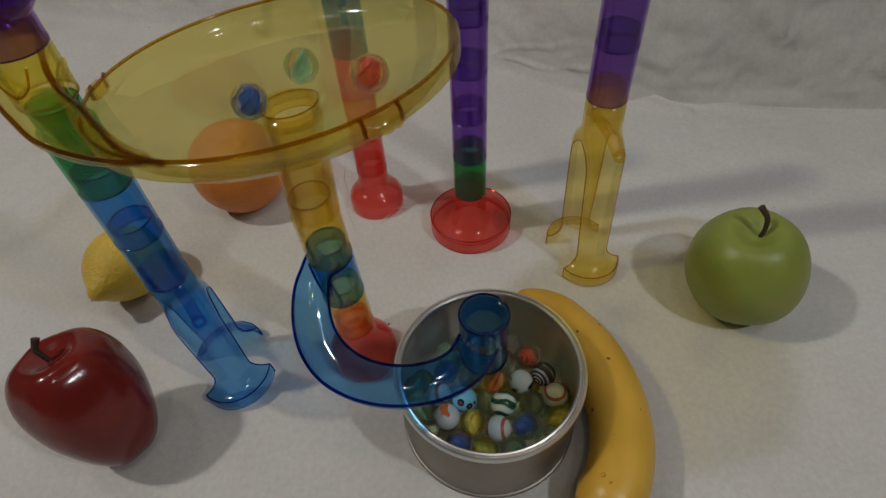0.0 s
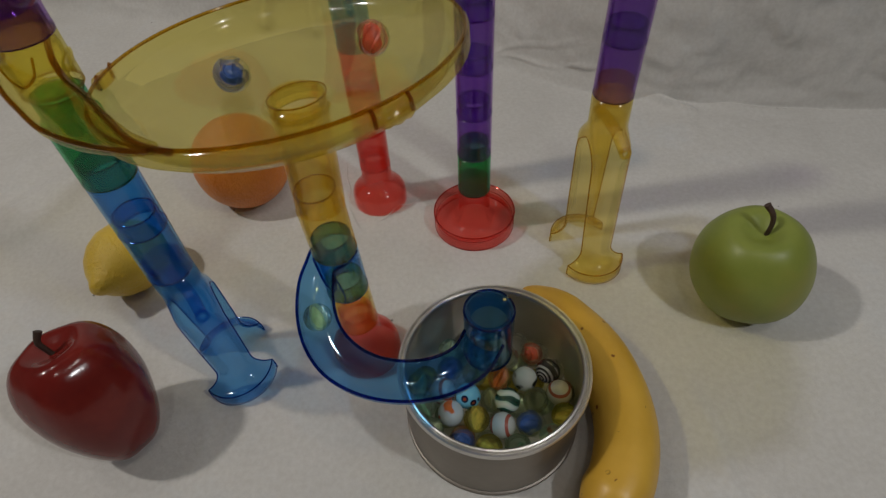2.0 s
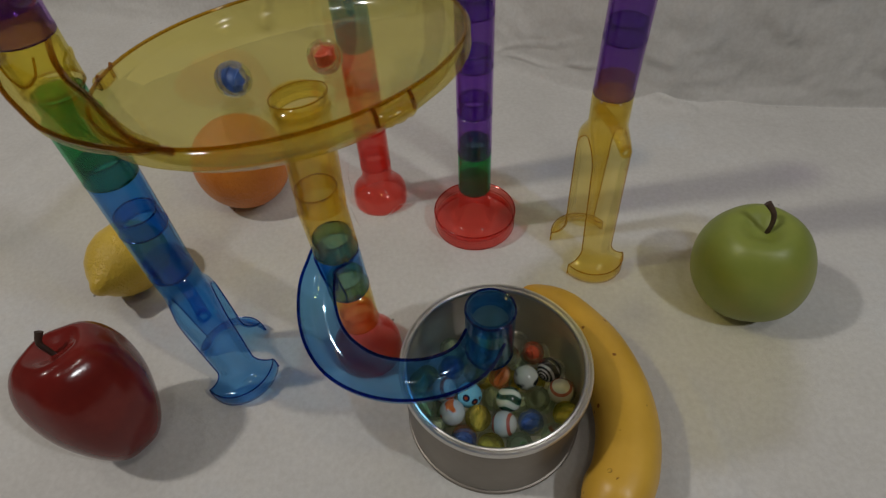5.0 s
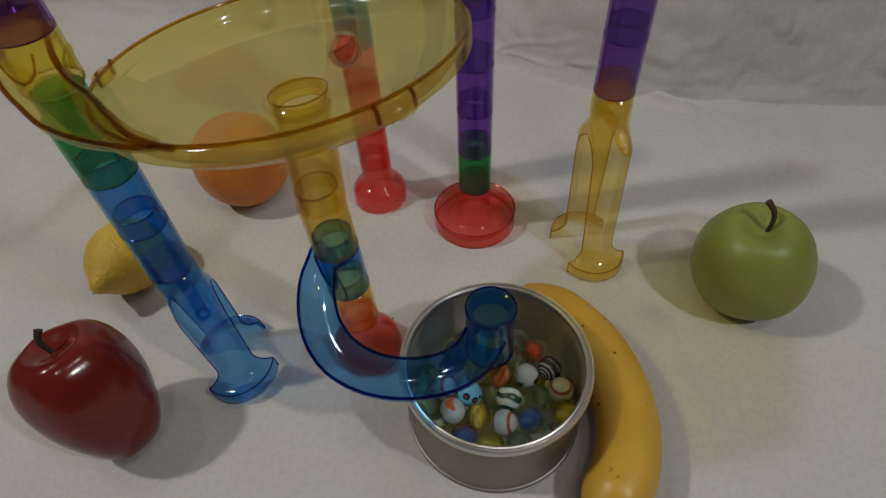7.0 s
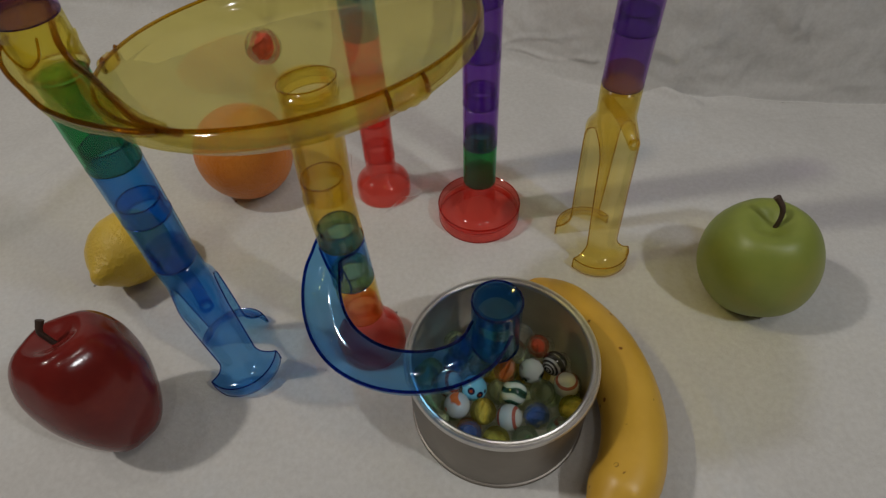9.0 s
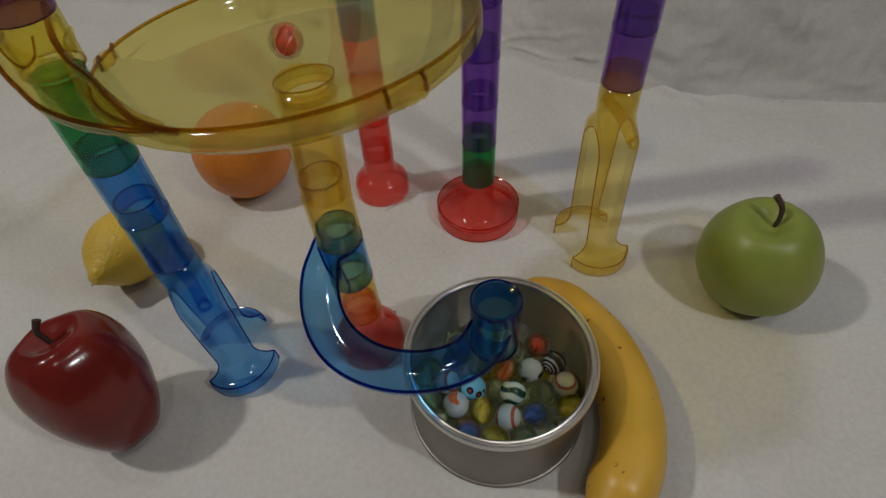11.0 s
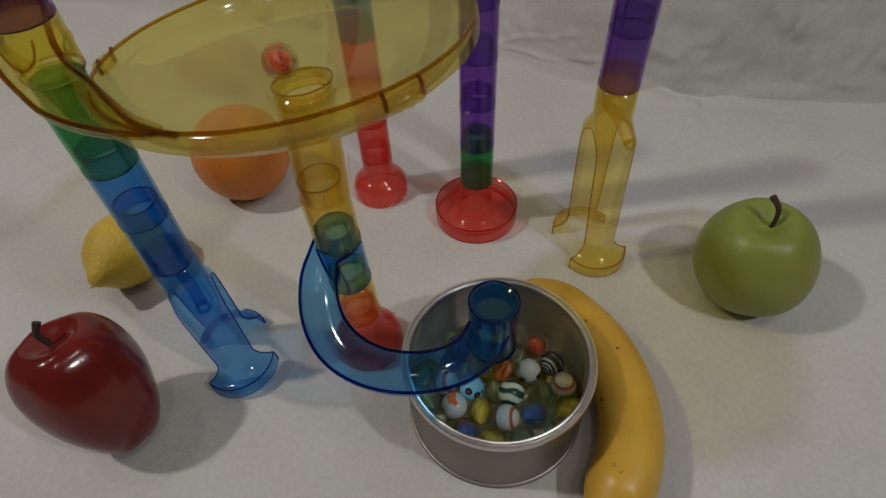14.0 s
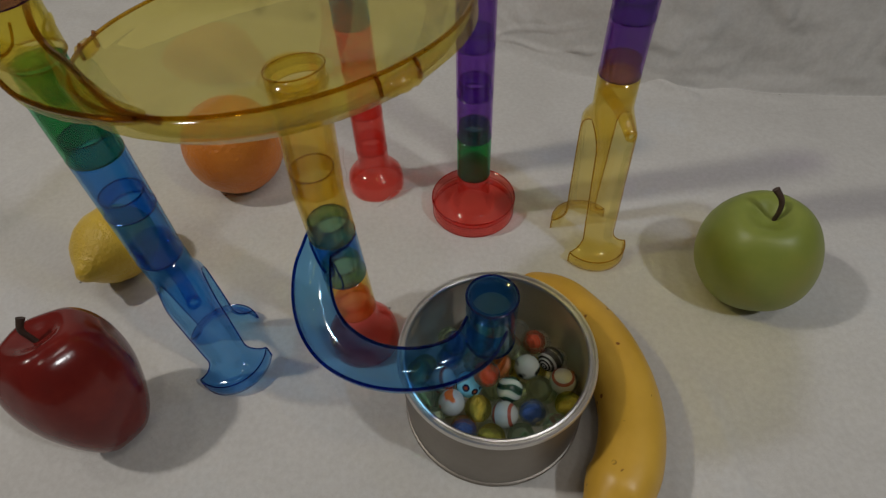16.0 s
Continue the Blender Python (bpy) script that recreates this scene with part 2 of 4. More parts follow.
def sweep(bm, points, radii, n=16, arc=(0, 360), shell=0.0):
    """A round bar along points; with arc and shell, an open gutter with walls."""
    pts = [Vector(p) for p in points]
    rows = []
    last = None
    for i, p in enumerate(pts):
        d = (pts[min(i + 1, len(pts) - 1)] - pts[max(i - 1, 0)]).normalized()
        side = d.cross(Vector((0, 0, 1)))
        if last is not None and arc[1] - arc[0] >= 360:
            side = last - d * last.dot(d)
        side = side.normalized() if side.length > 1e-4 else Vector((1, 0, 0))
        last = side
        up = side.cross(d)
        r = radii[i]
        row = []
        full = arc[1] - arc[0] >= 360
        count = n if full else n + 1
        for k in range(count):
            a = radians(arc[0] + (arc[1] - arc[0]) * k / n)
            row.append(p + (side * math.cos(a) + up * math.sin(a)) * r)
        if shell:
            for k in reversed(range(count)):
                a = radians(arc[0] + (arc[1] - arc[0]) * k / n)
                row.append(p + (side * math.cos(a) + up * math.sin(a)) * (r - shell))
        rows.append([bm.verts.new(q) for q in row])
    m = len(rows[0])
    for a, b in zip(rows, rows[1:]):
        for k in range(m):
            bm.faces.new((a[k], a[(k + 1) % m], b[(k + 1) % m], b[k]))
    bm.faces.new(rows[0])
    bm.faces.new(list(reversed(rows[-1])))
    return bm


def spline(points, steps=8):
    pts = [Vector(p) for p in points]
    out = []
    for i in range(len(pts) - 1):
        a, b, c, d = pts[max(i - 1, 0)], pts[i], pts[i + 1], pts[min(i + 2, len(pts) - 1)]
        for k in range(steps):
            u = k / steps
            out.append(0.5 * ((2 * b) + (c - a) * u + (2 * a - 5 * b + 4 * c - d) * u * u + (3 * b - a - 3 * c + d) * u ** 3))
    out.append(pts[-1])
    return out


def edge(points, parent, material, radius=0.0007, ring=False, look_of=None):
    """A thin added rod whose darker tint draws the end-on darkening of an edge."""
    pts = [Vector(p) for p in points]
    bm = sweep(bmesh.new(), pts + ([pts[0], pts[1]] if ring else []), [radius] * (len(pts) + (2 if ring else 0)), 8)
    return part("edge", bm, look_of or EDGE[material.name], parent)


def circle(x, y, z, r, n=72):
    return [(x + r * math.cos(2 * math.pi * i / n), y + r * math.sin(2 * math.pi * i / n), z) for i in range(n)]


# ---- the setting ----
def fold_line(x):
    return float(np.interp(x, [-0.7, -0.2, 0.087, 0.20, 0.28, 0.46, 1.0], [0.86, 0.68, 0.580, 0.512, 0.490, 0.466, 0.42]))


def cloth_height(x, y):
    d = y - fold_line(x)
    z = 0.0
    if d > 0:
        w = max(0.0, min(1.0, (x - 0.05) / 0.15))
        bend = 0.09 - 0.085 * w
        z = (7.0 + 13.0 * w) * (d * d / (2 * bend) if d < bend else d - bend / 2)
    far = max(0.0, min(1.0, (y - 0.36) / 0.2)) + max(0.0, min(1.0, (abs(x) - 0.3) / 0.2))
    z += 0.010 * min(far, 1.2) * (noise.noise(Vector((x * 5, y * 7, 3.1))) * 0.9 + 0.35 * noise.noise(Vector((x * 19 + y * 6, y * 16, 7.7))))
    z += 0.0012 * noise.noise(Vector((x * 30, y * 30, 1.3))) * (1 if y > 0.45 else 0.25)
    # low ridges where the cloth has been folded
    for (x0, y0, ux, uy, length, height, width) in RIDGES:
        s = (x - x0) * ux + (y - y0) * uy
        q = (x - x0) * -uy + (y - y0) * ux + 0.006 * math.sin(s * 40)
        fade = max(0.0, 1 - abs(s / length) ** 3) if abs(s) < length else 0.0
        z += height * math.exp(-(q / width) ** 2) * fade
    return z


RIDGES = [(0.12, 0.60, 0.97, 0.22, 0.12, 0.005, 0.006), (0.235, 0.503, 0.9, -0.43, 0.045, 0.009, 0.006), (0.30, 0.487, 0.98, -0.18, 0.10, 0.004, 0.010),
          (-0.36, 0.42, 0.6, 0.8, 0.25, 0.008, 0.02), (-0.46, 0.38, 0.55, 0.83, 0.3, 0.006, 0.018), (-0.40, 0.34, 0.62, 0.78, 0.12, 0.004, 0.012),
          (0.45, 0.36, 0.98, -0.18, 0.2, 0.003, 0.02), (0.33, 0.54, 0.9, 0.4, 0.03, 0.004, 0.004),
          (0.165, 0.135, -0.25, 0.97, 0.07, 0.0015, 0.006), (0.365, 0.512, 0.8, -0.5, 0.03, 0.005, 0.004), (0.28, 0.53, 0.95, 0.3, 0.05, 0.003, 0.005)]


# creases in the hanging part: middle x and z, direction, half length, depth, width
CREASES = [(0.162, 0.021, 0.93, 0.37, 0.022, 0.003, 0.0016), (0.112, 0.012, 0.99, 0.05, 0.035, 0.0035, 0.0018), (0.340, 0.075, 0.85, -0.5, 0.019, 0.004, 0.002), (0.445, 0.037, 0.9, -0.4, 0.02, 0.004, 0.0035),
           (0.115, 0.030, 0.94, 0.34, 0.065, 0.0025, 0.002), (0.330, 0.079, 0.80, -0.60, 0.020, 0.003, 0.004), (0.262, 0.060, 0.93, 0.36, 0.022, 0.004, 0.003),
           (0.440, 0.045, 0.70, -0.70, 0.015, 0.003, 0.004), (0.215, 0.050, 0.97, -0.2, 0.04, 0.003, 0.004), (0.40, 0.12, 0.98, 0.1, 0.06, 0.004, 0.005),
           (-0.20, 0.05, 0.25, 0.97, 0.10, 0.012, 0.010), (-0.14, 0.06, 0.1, 0.99, 0.10, 0.008, 0.008)]


def hang(x, y, z):
    """Rumples in the part of the cloth that hangs behind."""
    up = max(0.0, min(1.0, (z - 0.004) / 0.012))
    if up > 0:
        d = 0.007 * noise.noise(Vector((x * 9, z * 11, 4.4))) + 0.0028 * noise.noise(Vector((x * 26 + z * 9, z * 34, 9.1))) + 0.0016 * noise.noise(Vector((x * 80, z * 90, 2.2)))
        for x0, z0, ux, uz, half, depth, width in CREASES:
            s, q = (x - x0) * ux + (z - z0) * uz, (x0 - x) * uz + (z - z0) * ux
            q += 0.002 * math.sin(s * 90)
            if abs(s) < half:
                d -= depth * (1 - (s / half) ** 2) * math.exp(-(q / width) ** 2)
        y += d * up
    return x, y, z


def cloth():
    nx, front, behind = 560, 300, 170
    ny = front + behind
    xs = [0.05 + 1.1 * (u * 0.55 + 0.45 * u ** 3) for u in (-1 + 2 * i / nx for i in range(nx + 1))]
    verts = []
    for j in range(ny + 1):
        for x in xs:
            if j <= front:
                y = fold_line(x) - 1.1 * (1 - j / front) ** 1.6
            else:
                y = fold_line(x) + (0.22 - 0.13 * max(0.0, min(1.0, (x - 0.05) / 0.15))) * ((j - front) / behind) ** 1.4
            verts.append(hang(x, y, cloth_height(x, y)))
    w = nx + 1
    faces = [(j * w + i, j * w + i + 1, (j + 1) * w + i + 1, (j + 1) * w + i) for j in range(ny) for i in range(nx)]
    me = bpy.data.meshes.new("cloth")
    me.from_pydata(verts, [], faces)
    me.materials.append(CLOTH)
    for p in me.polygons:
        p.use_smooth = True
    ob = new("ground_cloth", me)
    tagged(ob, "off-white unbleached cotton cloth, rumpled, swept up behind", "cloth", kind="structure")


def slab(name, x0, x1, y0, y1, z0, z1, label):
    bm = bmesh.new()
    bmesh.ops.create_cube(bm, size=1, matrix=Matrix.LocRotScale(((x0 + x1) / 2, (y0 + y1) / 2, (z0 + z1) / 2), None, (x1 - x0, y1 - y0, z1 - z0)))
    tagged(part(name, bm, WALL), label, "room", kind="structure")


cloth()
slab("floor", -2.2, 2.2, -2.0, 2.4, -0.08, -0.03, "plain beige floor under the cloth")
slab("wall_north", -2.2, 2.2, 2.4, 2.5, -0.08, 2.5, "plain beige painted wall")
slab("wall_south", -2.2, 2.2, -2.1, -2.0, -0.08, 2.5, "plain beige painted wall")
slab("wall_west", -2.3, -2.2, -2.0, 2.4, -0.08, 2.5, "plain beige painted wall")
slab("wall_east", 2.2, 2.3, -2.0, 2.4, -0.08, 2.5, "plain beige painted wall")
slab("ceiling", -2.2, 2.2, -2.0, 2.4, 2.5, 2.6, "plain pale ceiling")

# ---- marble run: towers ----
R, PITCH, WALLT = 0.0130, 0.0365, 0.0013


def tube_bm(height=PITCH, spigot=0.0115):
    """A straight tube: socket below, narrower spigot above with an inner step."""
    o, i = R, R - WALLT
    return lathe(bmesh.new(), [(o, 0.0004), (o + 0.0002, 0.0012), (o + 0.0002, 0.0022), (o, 0.003), (o, height - 0.0004), (o - 0.0005, height),
                               (i - 0.0004, height), (i - 0.0005, height + spigot - 0.0005), (i - 0.0007, height + spigot), (i - 0.0013, height + spigot - 0.0002),
                               (i - 0.0015, height + spigot - 0.001), (i - 0.0015, height - 0.002), (i, height - 0.004), (i, 0.0004)], 56)


def cup_base_bm():
    o, i = R, R - WALLT
    return lathe(bmesh.new(), [(0.0236, 0.0), (0.0238, 0.001), (0.0236, 0.0110), (0.0226, 0.0150), (0.0200, 0.0185), (0.0165, 0.0205), (0.0140, 0.0222), (o, 0.025),
                               (o, 0.0396), (o - 0.0005, 0.04), (i - 0.0004, 0.04), (i - 0.0005, 0.0515), (i - 0.0014, 0.0515), (i - 0.0015, 0.024),
                               (0.0135, 0.0195), (0.0185, 0.0170), (0.0212, 0.0135), (0.0222, 0.0100), (0.0224, 0.0)], 64)


def dish_base_bm():
    o, i = R, R - WALLT
    return lathe(bmesh.new(), [(0.0338, 0.0), (0.0341, 0.0008), (0.0345, 0.0146), (0.0341, 0.0153), (0.0333, 0.0147), (0.0324, 0.0090), (0.0285, 0.0056), (0.0215, 0.0054), (0.0170, 0.0078), (0.0146, 0.0130), (0.0133, 0.0200), (o, 0.025),
                               (o, 0.0396), (o - 0.0005, 0.04), (i - 0.0004, 0.04), (i - 0.0005, 0.0515), (i - 0.0014, 0.0515), (i - 0.0015, 0.024),
                               (0.0120, 0.0195), (0.0133, 0.0120), (0.0160, 0.0064), (0.0212, 0.0040), (0.0290, 0.0042), (0.0326, 0.0066), (0.0328, 0.0)], 72)


FOOT_TOP, FOOT_ROUND, FOOT_OUT = 0.0236, 0.0138, 0.0115


def foot_point(z, shoulder, u, side):
    """A point of the foot's shell: u runs -1..1 round one leg, side is the leg (-1 or 1)."""
    k = max(0.0, min(1.0, (shoulder + 0.0125 - z) / 0.0185))
    off = 0.0098 * k * k * (3 - 2 * k)
    r = R + (FOOT_ROUND - R) * k
    full = off + r * math.pi / 2
    top = shoulder + 0.002
    reach = full
    if z < top:
        v = min(1.0, (top - z) / 0.020)
        leg = 0.0180 - 0.0032 * max(0.0, min(1.0, (top - 0.02 - z) / max(0.02, top - 0.04)))
        reach = full - (full - leg) * math.sqrt(max(0.0, 1 - (1 - v) ** 2))
    s = abs(u) * reach
    a = min(s / r, math.pi / 2)
    x, y = r * math.sin(a), off + r * math.cos(a)
    if s > r * math.pi / 2:
        y -= s - r * math.pi / 2
    return Vector((math.copysign(x, u), y * side, z))


def flange_point(u, side, radius, z):
    a = u * radians(73)
    return Vector((radius * math.sin(a), (FOOT_OUT + radius * math.cos(a)) * side, z))


def foot_rows(height, shoulder, u, side):
    """One line of the shell from the top of the tube down to the ground."""
    base = 0.0205
    zs = [height, shoulder + 0.0125] + [shoulder + 0.0125 - 0.0105 * i / 7 for i in range(1, 8)]
    top = shoulder + 0.002
    zs += [top - 0.020 * (i / 12) ** 2 for i in range(1, 13)]
    zs += [top - 0.020 - (top - 0.020 - base) * i / 8 for i in range(1, 9)]
    line = [foot_point(z, shoulder, u, side) for z in zs]
    rim = flange_point(u, side, FOOT_TOP, 0.0098)
    root = line[-1]
    for i in range(1, 9):
        a = radians(90) * i / 8
        p = root.lerp(rim, 1 - math.cos(a))
        p.z = base - (base - 0.0098) * math.sin(a) ** 1.15
        line.append(p)
    return line + [flange_point(u, side, FOOT_TOP + 0.0004, 0.0088), flange_point(u, side, FOOT_TOP + 0.0006, 0.0045), flange_point(u, side, FOOT_TOP + 0.0006, 0.0)]


def foot_bm(height, shoulder):
    """A tube that widens to a bell on two legs, an arch on either side, each leg on a half-round foot."""
    bm = bmesh.new()
    n = 40
    for side in (-1, 1):
        grid = [[bm.verts.new(p) for p in foot_rows(height, shoulder, -1 + 2 * i / n, side)] for i in range(n + 1)]
        for a, b in zip(grid, grid[1:]):
            for j in range(len(a) - 1):
                quad = (a[j], b[j], b[j + 1], a[j + 1])
                bm.faces.new(quad if side < 0 else tuple(reversed(quad)))
    bmesh.ops.remove_doubles(bm, verts=bm.verts, dist=0.00005)
    return bm


def leg_foot(parent, height, shoulder, material, label, lean, turn):
    foot = part("base", foot_bm(height, shoulder), material, parent, label)
    foot.matrix_local = Matrix.Translation((0, 0, height)) @ Euler(lean).to_matrix().to_4x4() @ Matrix.Rotation(turn, 4, "Z") @ Matrix.Translation((0, 0, -height))
    sol = foot.modifiers.new("thickness", "SOLIDIFY")
    sol.thickness, sol.offset = 0.0014, -1
    i = R - WALLT
    part("spigot", lathe(bmesh.new(), [(i - 0.0005, height - 0.003), (i - 0.0005, height + 0.0115), (i - 0.0015, height + 0.0115), (i - 0.0015, height - 0.003)], 56), material, foot)
    for side in (-1, 1):
        for u in (-1, 1):
            rim = [p for p in foot_rows(height, shoulder, u, side) if p.z <= shoulder + 0.002]
            edge(rim, foot, material, 0.00045)
        edge([flange_point(-1 + 2 * k / 30, side, FOOT_TOP + 0.0001, 0.0096) for k in range(31)], foot, material, 0.00045)
        edge([flange_point(-1 + 2 * k / 30, side, FOOT_TOP + 0.0003, 0.0005) for k in range(31)], foot, material, 0.0003)
    # slanting peg inside the bell, its open end showing on the front leg
    bm = bmesh.new()
    ends = [(-0.004, 0.010, shoulder + 0.019), (0.002, -0.006, shoulder + 0.010), (0.004, -0.0200, shoulder + 0.001)]
    sweep(bm, spline(ends, 6), [0.0037] * 13, 20, (0, 360))
    part("peg", bm, material, foot)
    bm = lathe(bmesh.new(), [(0.0042, 0), (0.0042, 0.0014), (0.0022, 0.0014), (0.0022, 0)], 24)
    bm.transform(Matrix.Translation((0.004, -0.0207, shoulder + 0.0005)) @ Euler((radians(68), 0, radians(10))).to_matrix().to_4x4())
    part("peg_ring", bm, material, foot, "open ring at the end of the peg")
    return foot


def stack(parent, z, colours):
    for mat in colours:
        tube = part("tube", tube_bm(), mat, parent, TUBE_LABEL[mat.name])
        tube.location.z = z
        edge(circle(0, 0, 0.0006, R - 0.0004, 48), tube, mat, 0.00035, True)
        edge(circle(0, 0, PITCH + 0.0113, R - 0.0022, 48), tube, mat, 0.00045, True)
        z += PITCH
    return z


TUBE_LABEL = {YELLOW.name: "clear yellow plastic tube", BLUE.name: "clear blue plastic tube", GREEN.name: "clear green plastic tube",
              PURPLE.name: "clear purple plastic tube", RED.name: "clear red plastic tube"}
TOWERS = "towers of the marble run"

middle = empty("marble_run_tower", pose(0.0291, 0.3418, 0.0), "purple and green plastic tube tower on a round red dish base", "toy tower", TOWERS)
dish = part("base", dish_base_bm(), RED, middle, "round clear red dish base")
edge(circle(0, 0, 0.0150, 0.0340, 72), dish, RED, 0.00055, True)
edge(circle(0, 0, 0.0090, 0.0324, 72), dish, RED, 0.0003, True)
edge(circle(0, 0, 0.0005, 0.0338, 72), dish, RED, 0.0004, True)
stack(middle, 0.040, [GREEN] + [PURPLE] * 6)

right = empty("marble_run_tower", pose(0.1144, 0.3052, 0.0), "purple plastic tube tower on a yellow arched foot", "toy tower", TOWERS)
leg_foot(right, 0.1465, 0.1135, YELLOW, "clear yellow arched foot", (radians(-2.0), radians(-0.8), 0), radians(11))
stack(right, 0.1465, [PURPLE] * 4)

left = empty("marble_run_tower", pose(-0.1608, 0.2186, 0.0), "blue, green and purple plastic tube tower on a blue arched foot", "toy tower", TOWERS)
leg_foot(left, 0.1025, 0.0770, BLUE, "clear blue arched foot", (radians(-2.3), radians(-6.0), 0), radians(25))
stack(left, 0.1025, [BLUE, BLUE, GREEN])

back = empty("marble_run_tower", pose(-0.0534, 0.3790, 0.0), "red and blue plastic tube tower on a small red cup base", "toy tower", TOWERS)
part("base", cup_base_bm(), RED, back, "clear red cup base")
stack(back, 0.040, [RED, RED, RED, BLUE, BLUE, BLUE])

stem = empty("marble_run_tower", pose(-0.0575, 0.2190, 0.0, 0.8, -1.9, 0), "short clear yellow plastic tower on a red cup base", "toy tower", TOWERS)
part("base", cup_base_bm(), RED, stem, "clear red cup base")
stack(stem, 0.040, [YELLOW])
upper = part("tube", tube_bm(), YELLOW, stem, TUBE_LABEL[YELLOW.name])
upper.location.z = 0.040 + 2 * PITCH
edge(circle(0, 0, 0.0006, R - 0.0004, 48), upper, YELLOW, 0.00035, True)
edge(circle(0, 0, PITCH + 0.0113, R - 0.0022, 48), upper, YELLOW, 0.00045, True)

# ---- funnel bowl with its feed channel ----
FUNNEL = Matrix.Translation((-0.0602, 0.217, 0.238)) @ Vector((-0.0872, 0.1103, 1)).to_track_quat("Z", "Y").to_matrix().to_4x4()
spin = math.atan2((FUNNEL.to_3x3() @ Vector((1, 0, 0))).y, (FUNNEL.to_3x3() @ Vector((1, 0, 0))).x)
FUNNEL = FUNNEL @ Matrix.Rotation(-spin, 4, "Z")
funnel = empty("funnel_bowl", FUNNEL, "wide clear yellow plastic funnel bowl on its stem", "toy funnel")


def bowl_bm():
    up = [(0.0765, 0.0), (0.0752, 0.0003), (0.0744, -0.0055), (0.0700, -0.0105), (0.060, -0.0145), (0.045, -0.0175), (0.030, -0.0205), (0.0165, -0.0240), (0.0140, -0.0215), (0.0122, -0.0210), (0.0116, -0.0240)]
    down = [(0.0116, -0.0290), (0.0130, -0.0290), (0.0130, -0.0260), (0.0165, -0.0258), (0.030, -0.0222), (0.045, -0.0192), (0.060, -0.0162), (0.0705, -0.0124), (0.0757, -0.0078), (0.0772, -0.0070), (0.0775, -0.0008)]
    return lathe(bmesh.new(), up + down, 128)


part("bowl", bowl_bm(), YELLOW_BRIGHTENED, funnel)
edge(circle(0, 0, 0.0002, 0.0759, 120), funnel, YELLOW, 0.0008, True)
edge(circle(0, 0, -0.0213, 0.0131, 48), funnel, YELLOW, 0.0003, True)
bm = lathe(bmesh.new(), [(0.0116, 0.0), (0.0130, 0.0), (0.0130, 0.0660), (0.0116, 0.0660)], 56)
foot, head = Vector((-0.0620, 0.2172, 0.1500)), Vector((-0.0588, 0.2150, 0.2130))
bm.transform(FUNNEL.inverted() @ Matrix.Translation(foot) @ (head - foot).to_track_quat("Z", "Y").to_matrix().to_4x4())
part("neck", bm, YELLOW, funnel)
for ang, span in ((-52, 11), (178, 9)):
    bm = bmesh.new()
    pts = [(0.0795 * math.cos(radians(ang + s)), 0.0795 * math.sin(radians(ang + s)), -0.0035) for s in np.linspace(-span / 2, span / 2, 10)]
    sweep(bm, pts, [0.0012, 0.0026, 0.0032, 0.0028, 0.0033, 0.0033, 0.0028, 0.0032, 0.0026, 0.0012], 14)
    clip = part("clip", bm, YELLOW, funnel)
    for end in (-span / 2, span / 2):
        c, q = math.cos(radians(ang + end)), math.sin(radians(ang + end))
        edge([(0.0772 * c, 0.0772 * q, 0.0008), (0.0786 * c, 0.0786 * q, -0.0012), (0.0788 * c, 0.0788 * q, -0.0055)], clip, YELLOW, 0.0008, look_of=DARKER_EDGE)

feeder = empty("feed_tube", pose(-0.1608, 0.2186, 0.2120), "clear yellow feed tube pouring into the funnel bowl", "toy tube")
i_ = R - WALLT
part("tube", lathe(bmesh.new(), [(R, 0.014), (R, 0.0361), (R - 0.0005, 0.0365), (i_ - 0.0002, 0.0365), (i_ - 0.0003, 0.0480), (i_ - 0.0015, 0.0480), (i_ - 0.0015, 0.034), (i_, 0.032), (i_, 0.014)], 56), YELLOW_BRIGHTENED, feeder)
# open gutter that leaves the foot of the tube and runs tangent to the rim into the bowl
run = [(-0.1620, 0.2230, 0.2400, 0.0136), (-0.1600, 0.2130, 0.2400, 0.0134), (-0.1535, 0.2010, 0.2400, 0.0122), (-0.1410, 0.1862, 0.2402, 0.0112), (-0.1300, 0.1745, 0.2405, 0.0106), (-0.1170, 0.1635, 0.2415, 0.0085), (-0.1030, 0.1540, 0.2425, 0.0052), (-0.0900, 0.1480, 0.2435, 0.0026)]
line = spline([(x + 0.1608, y - 0.2186, z - 0.2120) for x, y, z, r in run], 6)
wide = np.interp(np.linspace(0, 1, len(line)), np.linspace(0, 1, len(run)), [r for x, y, z, r in run])
part("gutter", sweep(bmesh.new(), line, [float(r) for r in wide], 24, (180, 360), 0.0013), YELLOW_BRIGHTENED, feeder)
lip = []
for i, p in enumerate(line):
    d = line[min(i + 1, len(line) - 1)] - line[max(i - 1, 0)]
    lip.append(p + d.cross(Vector((0, 0, 1))).normalized() * (wide[i] - 0.0006))
edge(lip, feeder, YELLOW, 0.0010, look_of=DARKER_EDGE)
inner = [(-0.1586, 0.2328, 0.2485), (-0.1535, 0.2202, 0.2445), (-0.1488, 0.2106, 0.2410), (-0.1387, 0.1976, 0.2395), (-0.1296, 0.1889, 0.2390), (-0.1172, 0.1747, 0.2390), (-0.1045, 0.1599, 0.2400), (-0.0939, 0.1511, 0.2415), (-0.0835, 0.1455, 0.2430)]
edge(spline([(x + 0.1608, y - 0.2186, z - 0.2120) for x, y, z in inner], 6), feeder, YELLOW, 0.0014, look_of=DARKER_EDGE)
edge(circle(0, 0, 0.0145, R - 0.0006, 48), feeder, YELLOW, 0.0006, True)
